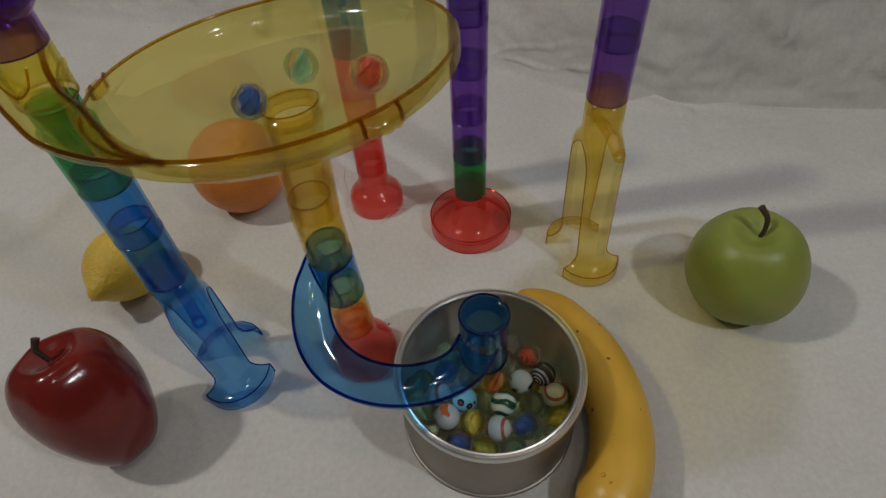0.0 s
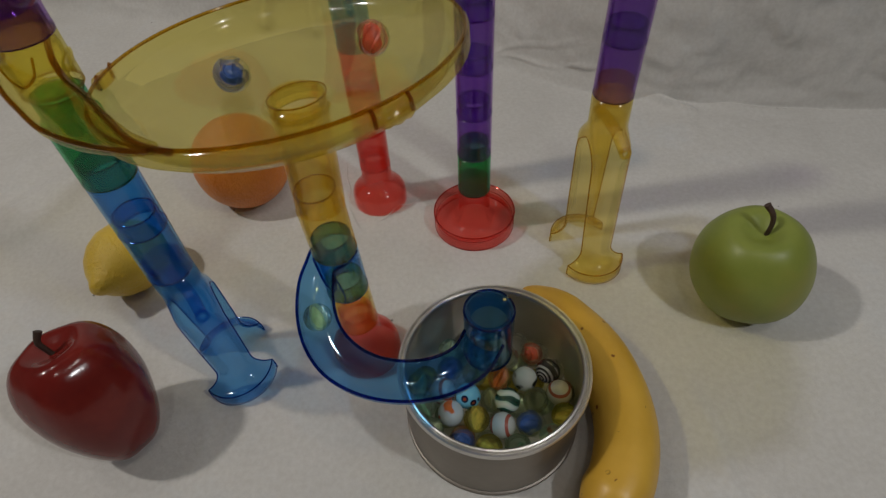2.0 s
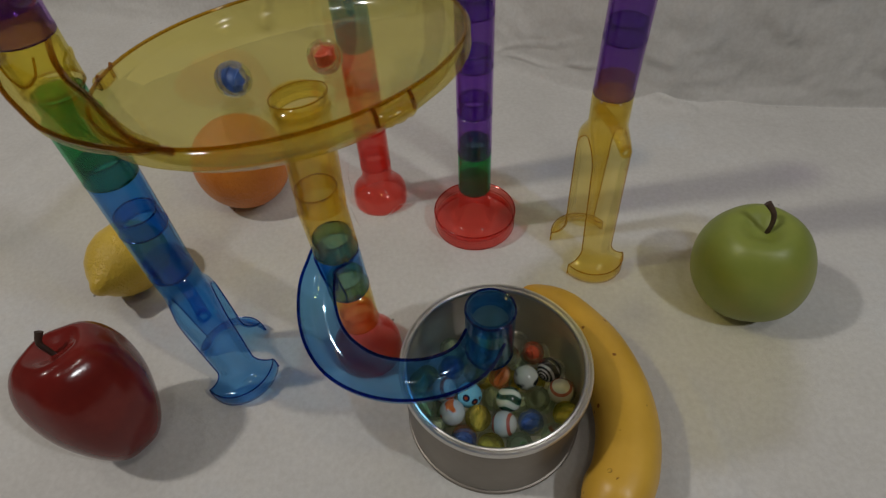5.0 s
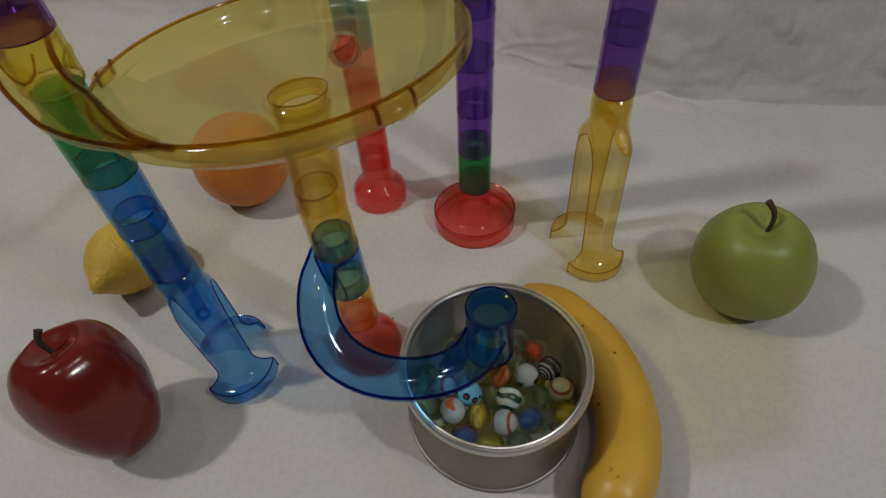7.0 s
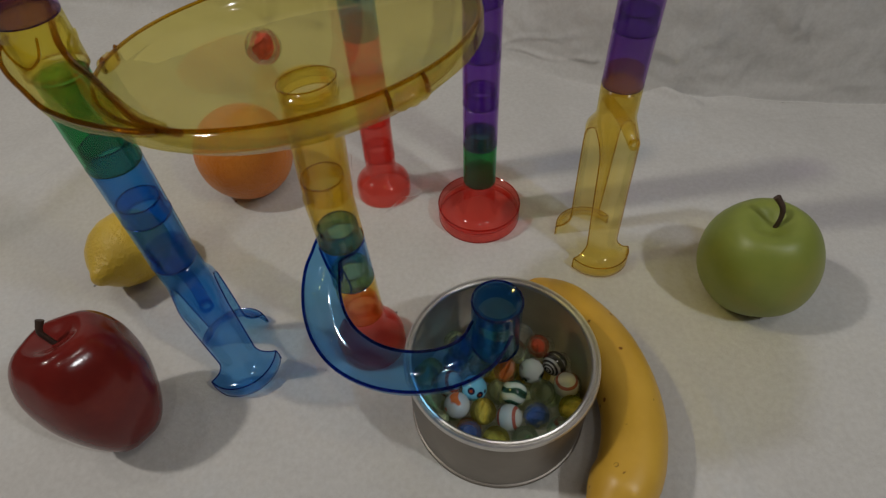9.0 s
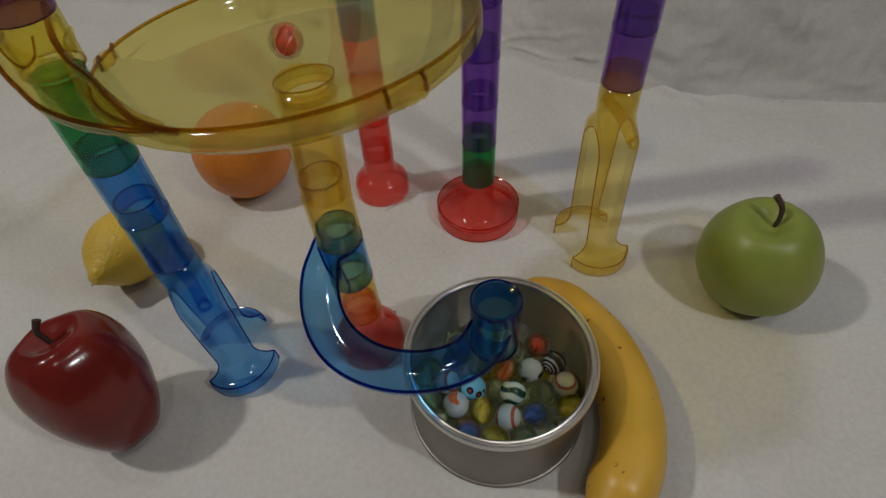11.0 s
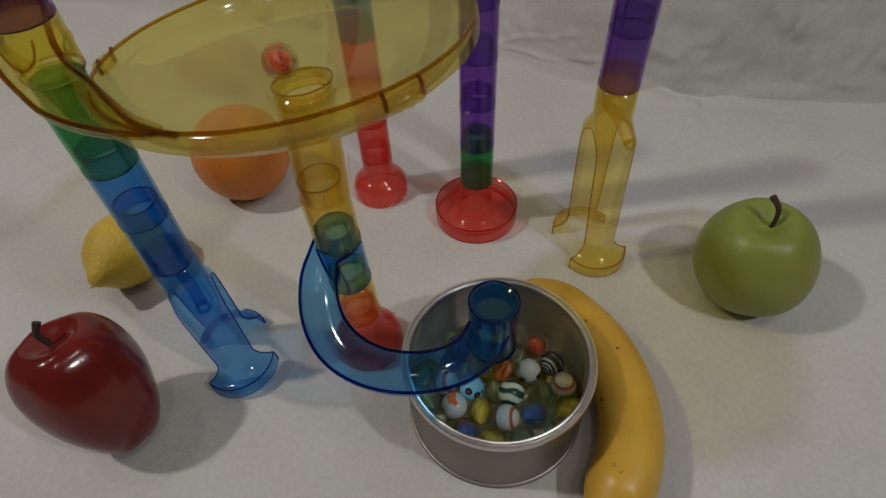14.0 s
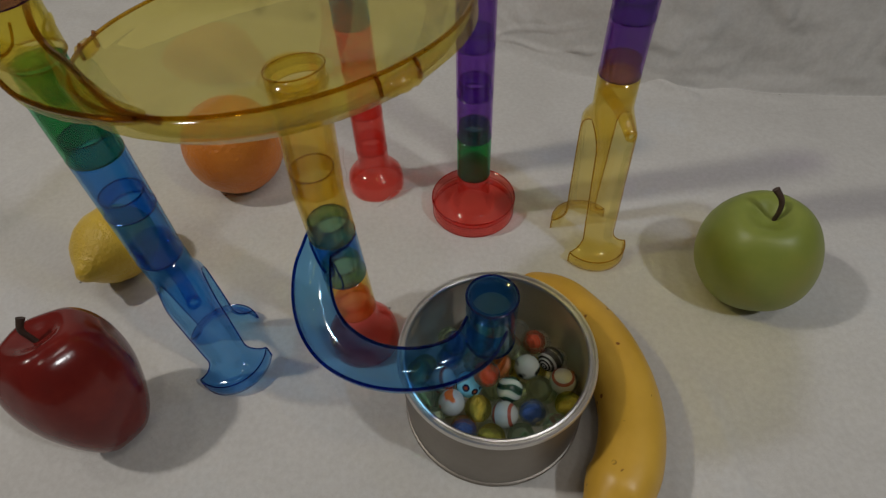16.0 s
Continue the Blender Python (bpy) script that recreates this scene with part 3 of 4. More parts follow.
on = lambda a, z: ((R + 0.0001) * math.cos(radians(a)), (R + 0.0001) * math.sin(radians(a)), z)
edge(spline([on(-150, 0.0340), on(-128, 0.0255), on(-100, 0.0215), on(-72, 0.0255), on(-58, 0.0330)], 5), feeder, YELLOW, 0.0005)
cap = empty("marble_run_tower", pose(-0.1608, 0.2186, 0.2485), "purple plastic tube on top of the feed tube", "toy tower", TOWERS)
stack(cap, 0.0, [PURPLE])
part("flare", lathe(bmesh.new(), [(0.0128, 0.0120), (0.0150, 0.0145), (0.0205, 0.0205), (0.0215, 0.0300), (0.0203, 0.0300), (0.0193, 0.0212), (0.0142, 0.0156), (0.0120, 0.0135)], 56), PURPLE, cap)

# ---- curved chute ----
chute = empty("curved_chute", pose(0, 0, 0), "clear blue plastic curved gutter leading to the can", "toy chute")
gutter = spline([(-0.0650, 0.2200, 0.1100), (-0.0725, 0.2080, 0.1060), (-0.0738, 0.1900, 0.0985), (-0.0685, 0.1715, 0.0950), (-0.0575, 0.1565, 0.0935), (-0.0410, 0.1465, 0.0920), (-0.0220, 0.1430, 0.0905), (-0.0030, 0.1460, 0.0890), (0.0120, 0.1550, 0.0875), (0.0205, 0.1690, 0.0862)], 6)
# the gutter is narrower beside the collar and waves where it leaves it
along = np.linspace(0, 1, len(gutter))
half = [float(w) for w in np.interp(along, [0, 0.05, 0.10, 0.16, 0.30, 0.45, 1], [0.0096, 0.0128, 0.0098, 0.0106, 0.0112, 0.0122, 0.0122])]
gutter = [p + Vector((max(0.0, 0.0018 * (1 - a / 0.5)), 0, 0)) for p, a in zip(gutter, along)]
part("gutter", sweep(bmesh.new(), gutter, half, 26, (180, 360), 0.0013), BLUE, chute)
x, y, z0, z1 = 0.0247, 0.1820, 0.0500, 0.0940
bm = lathe(bmesh.new(), [(0.0142, z0), (0.0145, z0 + 0.001), (0.0145, z1 - 0.002), (0.0149, z1 - 0.001), (0.0147, z1), (0.0136, z1), (0.0132, z1 - 0.001), (0.0132, z0)], 56)
bm.transform(Matrix.Translation((x, y, 0)))
part("outlet", bm, BLUE, chute)
bm = lathe(bmesh.new(), [(0.0129, z1 - 0.012), (0.0129, z1 - 0.0012), (0.0125, z1 - 0.0006), (0.0112, z1 - 0.0014), (0.0109, z1 - 0.003), (0.0109, z1 - 0.012)], 56)
bm.transform(Matrix.Translation((x, y, 0)))
part("sleeve", bm, BLUE, chute)
edge(circle(x, y, z1 - 0.0004, 0.0142), chute, BLUE, 0.0006, True)
edge(circle(x, y, z0 + 0.0006, 0.0140), chute, BLUE, 0.0008, True)
# collar plugged into the stem, with a rounded notch where the gutter leaves it
collar = part("collar", tube_bm(), BLUE, chute)
collar.matrix_local = pose(-0.0575, 0.2190, 0.0, 0.8, -1.9, 0) @ Matrix.Translation((0, 0, 0.040 + PITCH))
on_collar = lambda a, z: ((R + 0.0002) * math.cos(radians(a)), (R + 0.0002) * math.sin(radians(a)), z)
edge(spline([on_collar(-158, 0.0358), on_collar(-150, 0.0300), on_collar(-138, 0.0200), on_collar(-120, 0.0135), on_collar(-104, 0.0150), on_collar(-98, 0.0220), on_collar(-96, 0.0310), on_collar(-80, 0.0345), on_collar(-50, 0.0355), on_collar(-10, 0.0365)], 5), collar, BLUE, 0.0007)
edge(spline([on_collar(-96, 0.0310), on_collar(-90, 0.0180), on_collar(-86, 0.0080), on_collar(-92, 0.0010)], 5), collar, BLUE, 0.0006)
edge(circle(0, 0, PITCH + 0.0113, R - 0.0022, 48), collar, BLUE, 0.0005, True)
edge(circle(0, 0, 0.0006, R - 0.0004, 48), collar, BLUE, 0.0004, True)
for sign in (-1, 1):
    lip = []
    for i, p in enumerate(gutter):
        d = gutter[min(i + 1, len(gutter) - 1)] - gutter[max(i - 1, 0)]
        lip.append(p + d.cross(Vector((0, 0, 1))).normalized() * sign * (half[i] - 0.0006))
    edge(lip, chute, BLUE, 0.0009)

# ---- can of marbles ----
can = empty("tin_can", pose(0.0266, 0.1678, 0), "open silver tin can holding glass marbles", "can")
CAN_R, CAN_H = 0.0570, 0.0623
part("body", lathe(bmesh.new(), [(0.0548, 0.0035), (0.0553, 0.006), (0.0553, CAN_H - 0.004), (0.0551, CAN_H - 0.003), (0.0546, CAN_H - 0.003), (0.0548, CAN_H - 0.005), (0.0548, 0.0062), (0.0540, 0.0045), (0, 0.0045), (0, 0.0035)], 96), TIN, can)
# inner skin added over the body so that the inside looks brighter
part("inner_skin", lathe(bmesh.new(), [(0.0547, 0.0065), (0.0547, CAN_H - 0.0048), (0.0544, CAN_H - 0.0048), (0.0544, 0.0066), (0.0536, 0.0049), (0, 0.0049), (0, 0.0047), (0.0538, 0.0047)], 96), LIGHTENED_TIN, can, "dull grey inside skin, lightened to brighten the can")
part("rim", lathe(bmesh.new(), [(0.0553, CAN_H - 0.0046), (0.0566, CAN_H - 0.0040), (CAN_R, CAN_H - 0.0026), (CAN_R - 0.0003, CAN_H - 0.0009), (0.0562, CAN_H), (0.0553, CAN_H - 0.0003), (0.0547, CAN_H - 0.0018), (0.0541, CAN_H - 0.0020), (0.0535, CAN_H - 0.0009), (0.0526, CAN_H - 0.0006), (0.0518, CAN_H - 0.0012), (0.0514, CAN_H - 0.0026), (0.0518, CAN_H - 0.0036), (0.0545, CAN_H - 0.0040)], 96), BRIGHT_TIN, can, "rolled bright rim")
part("bottom_bead", lathe(bmesh.new(), [(0.0550, 0.0034), (0.0558, 0.0030), (0.0562, 0.0018), (0.0560, 0.0006), (0.0555, 0.0), (0.0543, 0.0008), (0.0540, 0.0036)], 96), TIN, can)


# ---- fruit ----
def apple_bm(radius, height, lobes, lobe_depth, top_dip, taper, full=0.86):
    prof = []
    n = 40
    for k in range(n + 1):
        a = math.pi * k / n
        r = math.sin(a)
        z = math.cos(a)
        # dimples at both ends and a narrower foot
        shape = 1.0 + taper * z
        zz = z * height / 2
        zz -= top_dip * math.exp(-(r / 0.30) ** 2) if z > 0 else -0.6 * top_dip * math.exp(-(r / 0.26) ** 2)
        prof.append((radius * (r ** full) * shape, zz))
    prof[0] = (0, prof[0][1])
    prof[-1] = (0, prof[-1][1])

    def wob(p, a):
        k = 1 + lobe_depth * math.cos(lobes * a) * (0.35 + 0.65 * abs(p.z) / (height / 2))
        q = 1 + 0.02 * noise.noise(Vector((math.cos(a), math.sin(a), p.z * 20)) * 1.3)
        return Vector((p.x * k * q, p.y * k * q, p.z + lobe_depth * 0.12 * radius * math.cos(lobes * a) * (p.z / height)))
    return lathe(bmesh.new(), prof, 72, closed=False, wobble=wob)


def apple(m, radius, height, skin, label, lobes, depth, dip, taper, full, stem_points):
    ob = empty("apple", m, label, "fruit", "fruit on the cloth")
    part("flesh", apple_bm(radius, height, lobes, depth, dip, taper, full), skin, ob)
    pts = spline(stem_points, 5)
    k = len(pts)
    part("stem", sweep(bmesh.new(), pts, [0.0015 + 0.0010 * (i / k) ** 3 for i in range(k)], 10), STEM, ob, "curved dark brown stem")
    return ob


apple(pose(-0.2153, 0.1688, 0.0474, -12, -10, 0), 0.0323, 0.0990, RED_SKIN, "glossy dark red artificial apple on the cloth", 5, 0.042, 0.0105, 0.150, 0.80,
      [(0, 0, 0.033), (-0.0020, -0.001, 0.0430), (-0.0032, -0.001, 0.0490), (-0.0012, 0.002, 0.0545)])
apple(pose(0.2160, 0.2443, 0.0413, 0, -9.3, 0), 0.0392, 0.0849, GREEN_SKIN, "matt green artificial apple on the cloth", 5, 0.014, 0.012, -0.058, 0.86,
      [(0.002, 0, 0.025), (0.005, 0.000, 0.037), (0.0055, 0.002, 0.046), (0.002, 0.006, 0.053)])

orange = empty("orange", pose(-0.1725, 0.3955, 0.0392), "dimpled artificial orange on the cloth", "fruit", "fruit on the cloth")
part("peel", apple_bm(0.0412, 0.080, 5, 0.004, 0.003, 0.0), ORANGE_SKIN, orange)

lemon = empty("lemon", pose(-0.2475, 0.2990, 0.0275, 0, 12, 80), "pitted yellow artificial lemon lying on the cloth", "fruit", "fruit on the cloth")
prof = [(0, -0.042), (0.004, -0.0412), (0.0062, -0.0385), (0.0085, -0.0345), (0.0145, -0.0285), (0.0205, -0.0205), (0.0248, -0.010), (0.0262, 0.0), (0.0250, 0.011), (0.0212, 0.0205), (0.0150, 0.0280), (0.0085, 0.0325), (0.0045, 0.0342), (0, 0.0345)]
bm = lathe(bmesh.new(), [(r * 1.09, z * 0.98) for r, z in prof], 56, closed=False)
bm.transform(Matrix.Rotation(radians(90), 4, "Y"))
part("peel", bm, LEMON_SKIN, lemon)

banana = empty("banana", pose(0, 0, 0), "yellow artificial banana with brown flecks curled beside the can", "fruit", "fruit on the cloth")
line = spline([(0.0545, 0.2440, 0.018), (0.066, 0.2370, 0.0190), (0.0795, 0.2245, 0.0192), (0.0975, 0.1975, 0.0195), (0.1055, 0.168, 0.0195), (0.1050, 0.139, 0.0195), (0.0955, 0.1115, 0.0190), (0.0810, 0.0950, 0.0175), (0.0690, 0.0860, 0.0160)], 7)
k = len(line)
part("skin", sweep(bmesh.new(), line, [0.0190 * min(1.0, 0.30 + 1.6 * (i / k) ** 0.6, 0.24 + 3.4 * (1 - i / (k - 1)) ** 0.85) for i in range(k)], 28), BANANA_SKIN, banana)

# ---- marbles ----
MR = 0.0080
VANES = {}


def sphere_bm(r, seg=40):
    bm = bmesh.new()
    bmesh.ops.create_uvsphere(bm, u_segments=seg, v_segments=seg // 2, radius=r)
    return bm


def vane_bm(count, r, twist, width=0.78):
    """Curved leaves of coloured glass at the heart of a marble."""
    bm = bmesh.new()
    for c in range(count):
        rows = []
        for k in range(13):
            v = -1 + 2 * k / 12
            w = r * width * math.sqrt(max(0.0, 1 - v * v)) + 0.0002
            a = 2 * math.pi * c / count + twist * v
            side = Vector((math.cos(a), math.sin(a), 0))
            nrm = Vector((-math.sin(a), math.cos(a), 0)) * 0.00035
            bow = Vector((-math.sin(a), math.cos(a), 0)) * 0.0012 * math.cos(v * 1.5)
            z = Vector((0, 0, v * r * 0.82))
            rows.append([bm.verts.new(q) for q in (z + nrm, z + side * w * 0.5 + bow + nrm, z + side * w + nrm * 0.3, z + side * w - nrm * 0.3, z + side * w * 0.5 + bow - nrm, z - nrm)])
        for a_, b_ in zip(rows, rows[1:]):
            for i in range(6):
                bm.faces.new((a_[i], a_[(i + 1) % 6], b_[(i + 1) % 6], b_[i]))
        bm.faces.new(rows[0])
        bm.faces.new(list(reversed(rows[-1])))
    return bm


CLEAR = marble_glass("clear_marble_glass", (0.96, 0.97, 0.95))
GREENISH = marble_glass("greenish_marble_glass", (0.90, 0.97, 0.90))
YELLOWISH = marble_glass("yellow_marble_glass", (0.98, 0.92, 0.56))


def marble(kind, m, label, group="marbles in the can"):
    glass, vane, count, twist = {
        "red": (CLEAR, (0.86, 0.13, 0.055), 4, 1.0), "blue": (CLEAR, (0.07, 0.16, 0.50), 5, 1.1), "green": (GREENISH, (0.45, 0.72, 0.45), 2, 0.8),
        "yellow": (YELLOWISH, (0.88, 0.78, 0.34), 4, 1.2), "clear": (CLEAR, None, 0, 0), "pale": (GREENISH, (0.85, 0.85, 0.58), 3, 0.7),
        "orange": (CLEAR, (0.70, 0.20, 0.04), 4, 0.5)}.get(kind, (None, None, 0, 0))
    if glass:
        ob = empty("marble", m, label, "marble", group)
        part("glass", sphere_bm(MR), glass, ob)
        if not count:
            return ob
        if kind not in VANES:
            VANES[kind] = vane_material(kind + "_marble_swirl", vane)
        part("swirl", vane_bm(count, MR, twist, 0.58 if kind in ("red", "blue", "orange") else 0.40), VANES[kind], ob)
        if kind in ("red", "blue"):
            part("core", lathe(bmesh.new(), [(0, -0.0058), (0.0022, -0.0050), (0.0038, -0.002), (0.0040, 0.002), (0.0022, 0.0050), (0, 0.0058)], 20, closed=False), VANES[kind], ob)
        return ob
    if kind not in VANES:
        VANES[kind] = {
            "white_red": lambda: banded("white_marble_red_band", [(0.0, (0.48, 0.49, 0.45)), (0.90, (0.50, 0.51, 0.47)), (0.93, (0.33, 0.07, 0.05)), (1.0, (0.36, 0.08, 0.05))], 40, 2.5),
            "white_black": lambda: banded("white_marble_black_patch", [(0.0, (0.45, 0.48, 0.43)), (0.52, (0.48, 0.50, 0.46)), (0.58, (0.01, 0.012, 0.012)), (1.0, (0.008, 0.01, 0.01))], patch=True),
            "white_orange": lambda: banded("white_marble_orange_patch", [(0.0, (0.50, 0.58, 0.60)), (0.60, (0.54, 0.60, 0.62)), (0.64, (0.65, 0.14, 0.03)), (1.0, (0.7, 0.18, 0.04))], patch=True),
            "teal": lambda: banded("dark_green_white_marble", [(0.0, (0.012, 0.045, 0.03)), (0.45, (0.03, 0.10, 0.07)), (0.55, (0.40, 0.55, 0.48)), (1.0, (0.62, 0.68, 0.64))], 55, 7),
            "cream": lambda: banded("cream_marble_red_band", [(0.0, (0.50, 0.46, 0.35)), (0.90, (0.55, 0.50, 0.40)), (0.93, (0.36, 0.09, 0.05)), (1.0, (0.36, 0.09, 0.05))], 40, 2.0),
            "eye": lambda: banded("light_blue_spotted_marble", [(0.0, (0.10, 0.38, 0.58)), (0.45, (0.16, 0.48, 0.68))], spots=True),
            "spiral": lambda: banded("brown_ringed_marble", [(0.0, (0.03, 0.025, 0.02)), (0.5, (0.06, 0.05, 0.04)), (0.62, (0.42, 0.38, 0.34)), (1.0, (0.5, 0.46, 0.42))], 210, 0.8, True),
        }[kind]()
    ob = empty("marble", m, label, "marble", group)
    part("ball", sphere_bm(MR), VANES[kind], ob)
    return ob


MARBLE_LABEL = {
    "spiral": "dark glass marble with pale rings",
    "red": "clear glass marble with red swirl",
    "white_black": "white glass marble with black patch",
    "white_red": "white glass marble with a red band",
    "clear": "clear colourless glass marble",
    "yellow": "clear yellow glass marble",
    "blue": "clear glass marble with deep blue swirl",
    "cream": "cream glass marble with a red band",
    "teal": "dark green and white swirled glass marble",
    "white_orange": "pale blue-white marble with orange patch",
    "eye": "light blue marble with dark spots",
    "green": "clear green glass marble",
    "pale": "pale yellow-green glass marble",
    "orange": "clear glass marble with orange swirl",
}
FIRST = {}


def drop_marble(kind, x, y, z, rx, ry, rz):
    if kind in FIRST:
        copy_thing(FIRST[kind], pose(x, y, z, rx, ry, rz))
    else:
        FIRST[kind] = marble(kind, pose(x, y, z, rx, ry, rz), MARBLE_LABEL[kind])


drop_marble("spiral", 0.0637, 0.1791, 0.0259, 261, 339, 317)
drop_marble("red", 0.0544, 0.1923, 0.0262, 184, 338, 351)
drop_marble("white_black", 0.0479, 0.1745, 0.0263, 349, 29, 163)
drop_marble("cream", 0.0681, 0.1636, 0.0263, 218, 101, 135)
drop_marble("clear", 0.0526, 0.1591, 0.0268, 225, 288, 209)
drop_marble("yellow", 0.0685, 0.1475, 0.0269, 62, 243, 313)
drop_marble("blue", 0.0464, 0.1443, 0.0270, 79, 195, 121)
drop_marble("white_red", 0.0303, 0.1442, 0.0265, 324, 21, 171)
drop_marble("teal", 0.0351, 0.1600, 0.0266, 323, 154, 50)
drop_marble("yellow", 0.0150, 0.1491, 0.0264, 284, 347, 354)
drop_marble("white_orange", -0.0005, 0.1534, 0.0275, 334, 133, 263)
drop_marble("eye", 0.0109, 0.1647, 0.0264, 348, 206, 334)
drop_marble("green", -0.0176, 0.1590, 0.0268, 212, 63, 167)
drop_marble("pale", -0.0131, 0.1434, 0.0270, 219, 109, 253)
drop_marble("blue", 0.0051, 0.1358, 0.0265, 146, 339, 74)
drop_marble("yellow", 0.0210, 0.1309, 0.0264, 239, 32, 48)
drop_marble("green", 0.0379, 0.1301, 0.0263, 187, 179, 179)
drop_marble("pale", 0.0591, 0.1344, 0.0269, 177, 308, 180)
drop_marble("orange", 0.0319, 0.1758, 0.0269, 131, 345, 318)
drop_marble("orange", 0.0230, 0.1963, 0.0268, 125, 72, 80)
drop_marble("clear", 0.0163, 0.1799, 0.0267, 59, 187, 207)
drop_marble("white_red", -0.0047, 0.1690, 0.0275, 230, 323, 338)
drop_marble("green", -0.0194, 0.1755, 0.0264, 192, 209, 28)
drop_marble("blue", 0.0008, 0.1841, 0.0272, 96, 358, 334)
drop_marble("clear", 0.0382, 0.1906, 0.0265, 9, 177, 179)
drop_marble("pale", 0.0268, 0.1680, 0.0126, 243, 41, 171)
drop_marble("yellow", 0.0232, 0.1837, 0.0126, 132, 78, 291)
drop_marble("clear", 0.0111, 0.1730, 0.0126, 249, 64, 277)
drop_marble("clear", 0.0148, 0.1573, 0.0126, 193, 68, 238)
drop_marble("clear", 0.0305, 0.1523, 0.0126, 165, 172, 130)
drop_marble("pale", 0.0422, 0.1633, 0.0126, 350, 61, 358)
drop_marble("yellow", 0.0386, 0.1790, 0.0126, 79, 289, 346)
drop_marble("pale", 0.0143, 0.1972, 0.0126, 46, 318, 12)
drop_marble("white_red", -0.0005, 0.1909, 0.0126, 137, 191, 266)
drop_marble("white_red", -0.0048, 0.1751, 0.0126, 61, 15, 106)
drop_marble("pale", -0.0029, 0.1591, 0.0126, 329, 118, 193)
drop_marble("orange", 0.0059, 0.1439, 0.0126, 25, 295, 344)
drop_marble("clear", 0.0213, 0.1391, 0.0126, 99, 306, 135)
drop_marble("clear", 0.0392, 0.1388, 0.0126, 109, 125, 55)
drop_marble("clear", 0.0511, 0.1497, 0.0126, 350, 34, 154)
drop_marble("pale", 0.0583, 0.1640, 0.0126, 228, 179, 34)
drop_marble("yellow", 0.0547, 0.1797, 0.0126, 344, 308, 325)
drop_marble("pale", 0.0458, 0.1934, 0.0126, 51, 142, 145)
drop_marble("white_red", 0.0304, 0.1981, 0.0126, 110, 1, 290)
drop_marble("white_red", 0.0161, 0.2132, 0.0126, 265, 38, 65)
drop_marble("pale", 0.0013, 0.2069, 0.0126, 141, 327, 315)
drop_marble("yellow", -0.0160, 0.1867, 0.0126, 46, 330, 105)
drop_marble("clear", -0.0200, 0.1673, 0.0126, 84, 352, 28)
drop_marble("clear", -0.0170, 0.1515, 0.0126, 13, 283, 88)
drop_marble("clear", -0.0089, 0.1376, 0.0126, 223, 121, 85)
drop_marble("pale", 0.0041, 0.1270, 0.0126, 145, 182, 54)
drop_marble("yellow", 0.0194, 0.1218, 0.0126, 25, 356, 252)
drop_marble("pale", 0.0355, 0.1220, 0.0126, 124, 189, 347)
drop_marble("white_red", 0.0515, 0.1284, 0.0126, 253, 210, 31)
drop_marble("white_red", 0.0640, 0.1400, 0.0126, 17, 232, 231)
drop_marble("pale", 0.0712, 0.1544, 0.0126, 133, 199, 179)
drop_marble("orange", 0.0731, 0.1704, 0.0126, 303, 120, 196)
drop_marble("clear", 0.0695, 0.1861, 0.0126, 228, 262, 204)
drop_marble("clear", 0.0607, 0.1996, 0.0126, 210, 222, 15)
drop_marble("clear", 0.0476, 0.2094, 0.0126, 22, 112, 81)
drop_marble("pale", 0.0322, 0.2141, 0.0126, 340, 25, 207)

red_marble = marble("red", pose(-0.02, 0.22, 0.235), "clear glass marble with red swirl, rolling", "marbles rolling in the funnel")
blue_marble = marble("blue", pose(-0.08, 0.22, 0.235), "clear glass marble with deep blue swirl, rolling", "marbles rolling in the funnel")
green_marble = marble("green", pose(-0.06, 0.24, 0.235), "clear pale green glass marble, rolling", "marbles rolling in the funnel")

# ---- small things on the cloth ----
thread = empty("thread", pose(0, 0, 0), "loose white cotton thread lying on the cloth", "thread")
part("strand", sweep(bmesh.new(), spline([(-0.0520, 0.3500, 0.0005), (-0.0440, 0.3560, 0.0030), (-0.0370, 0.3640, 0.0040), (-0.0270, 0.3660, 0.0030), (-0.0200, 0.3740, 0.0005)], 6), [0.00028] * 25, 6), THREAD, thread)
thread = empty("thread", pose(0, 0, 0), "loose white cotton thread beside the red cup base", "thread")
part("strand", sweep(bmesh.new(), spline([(-0.0800, 0.3950, 0.030), (-0.0815, 0.3900, 0.018), (-0.0800, 0.3850, 0.006), (-0.0830, 0.3760, 0.0006), (-0.0780, 0.3600, 0.0006), (-0.0700, 0.3400, 0.0006)], 6), [0.00022] * 31, 6), THREAD, thread)


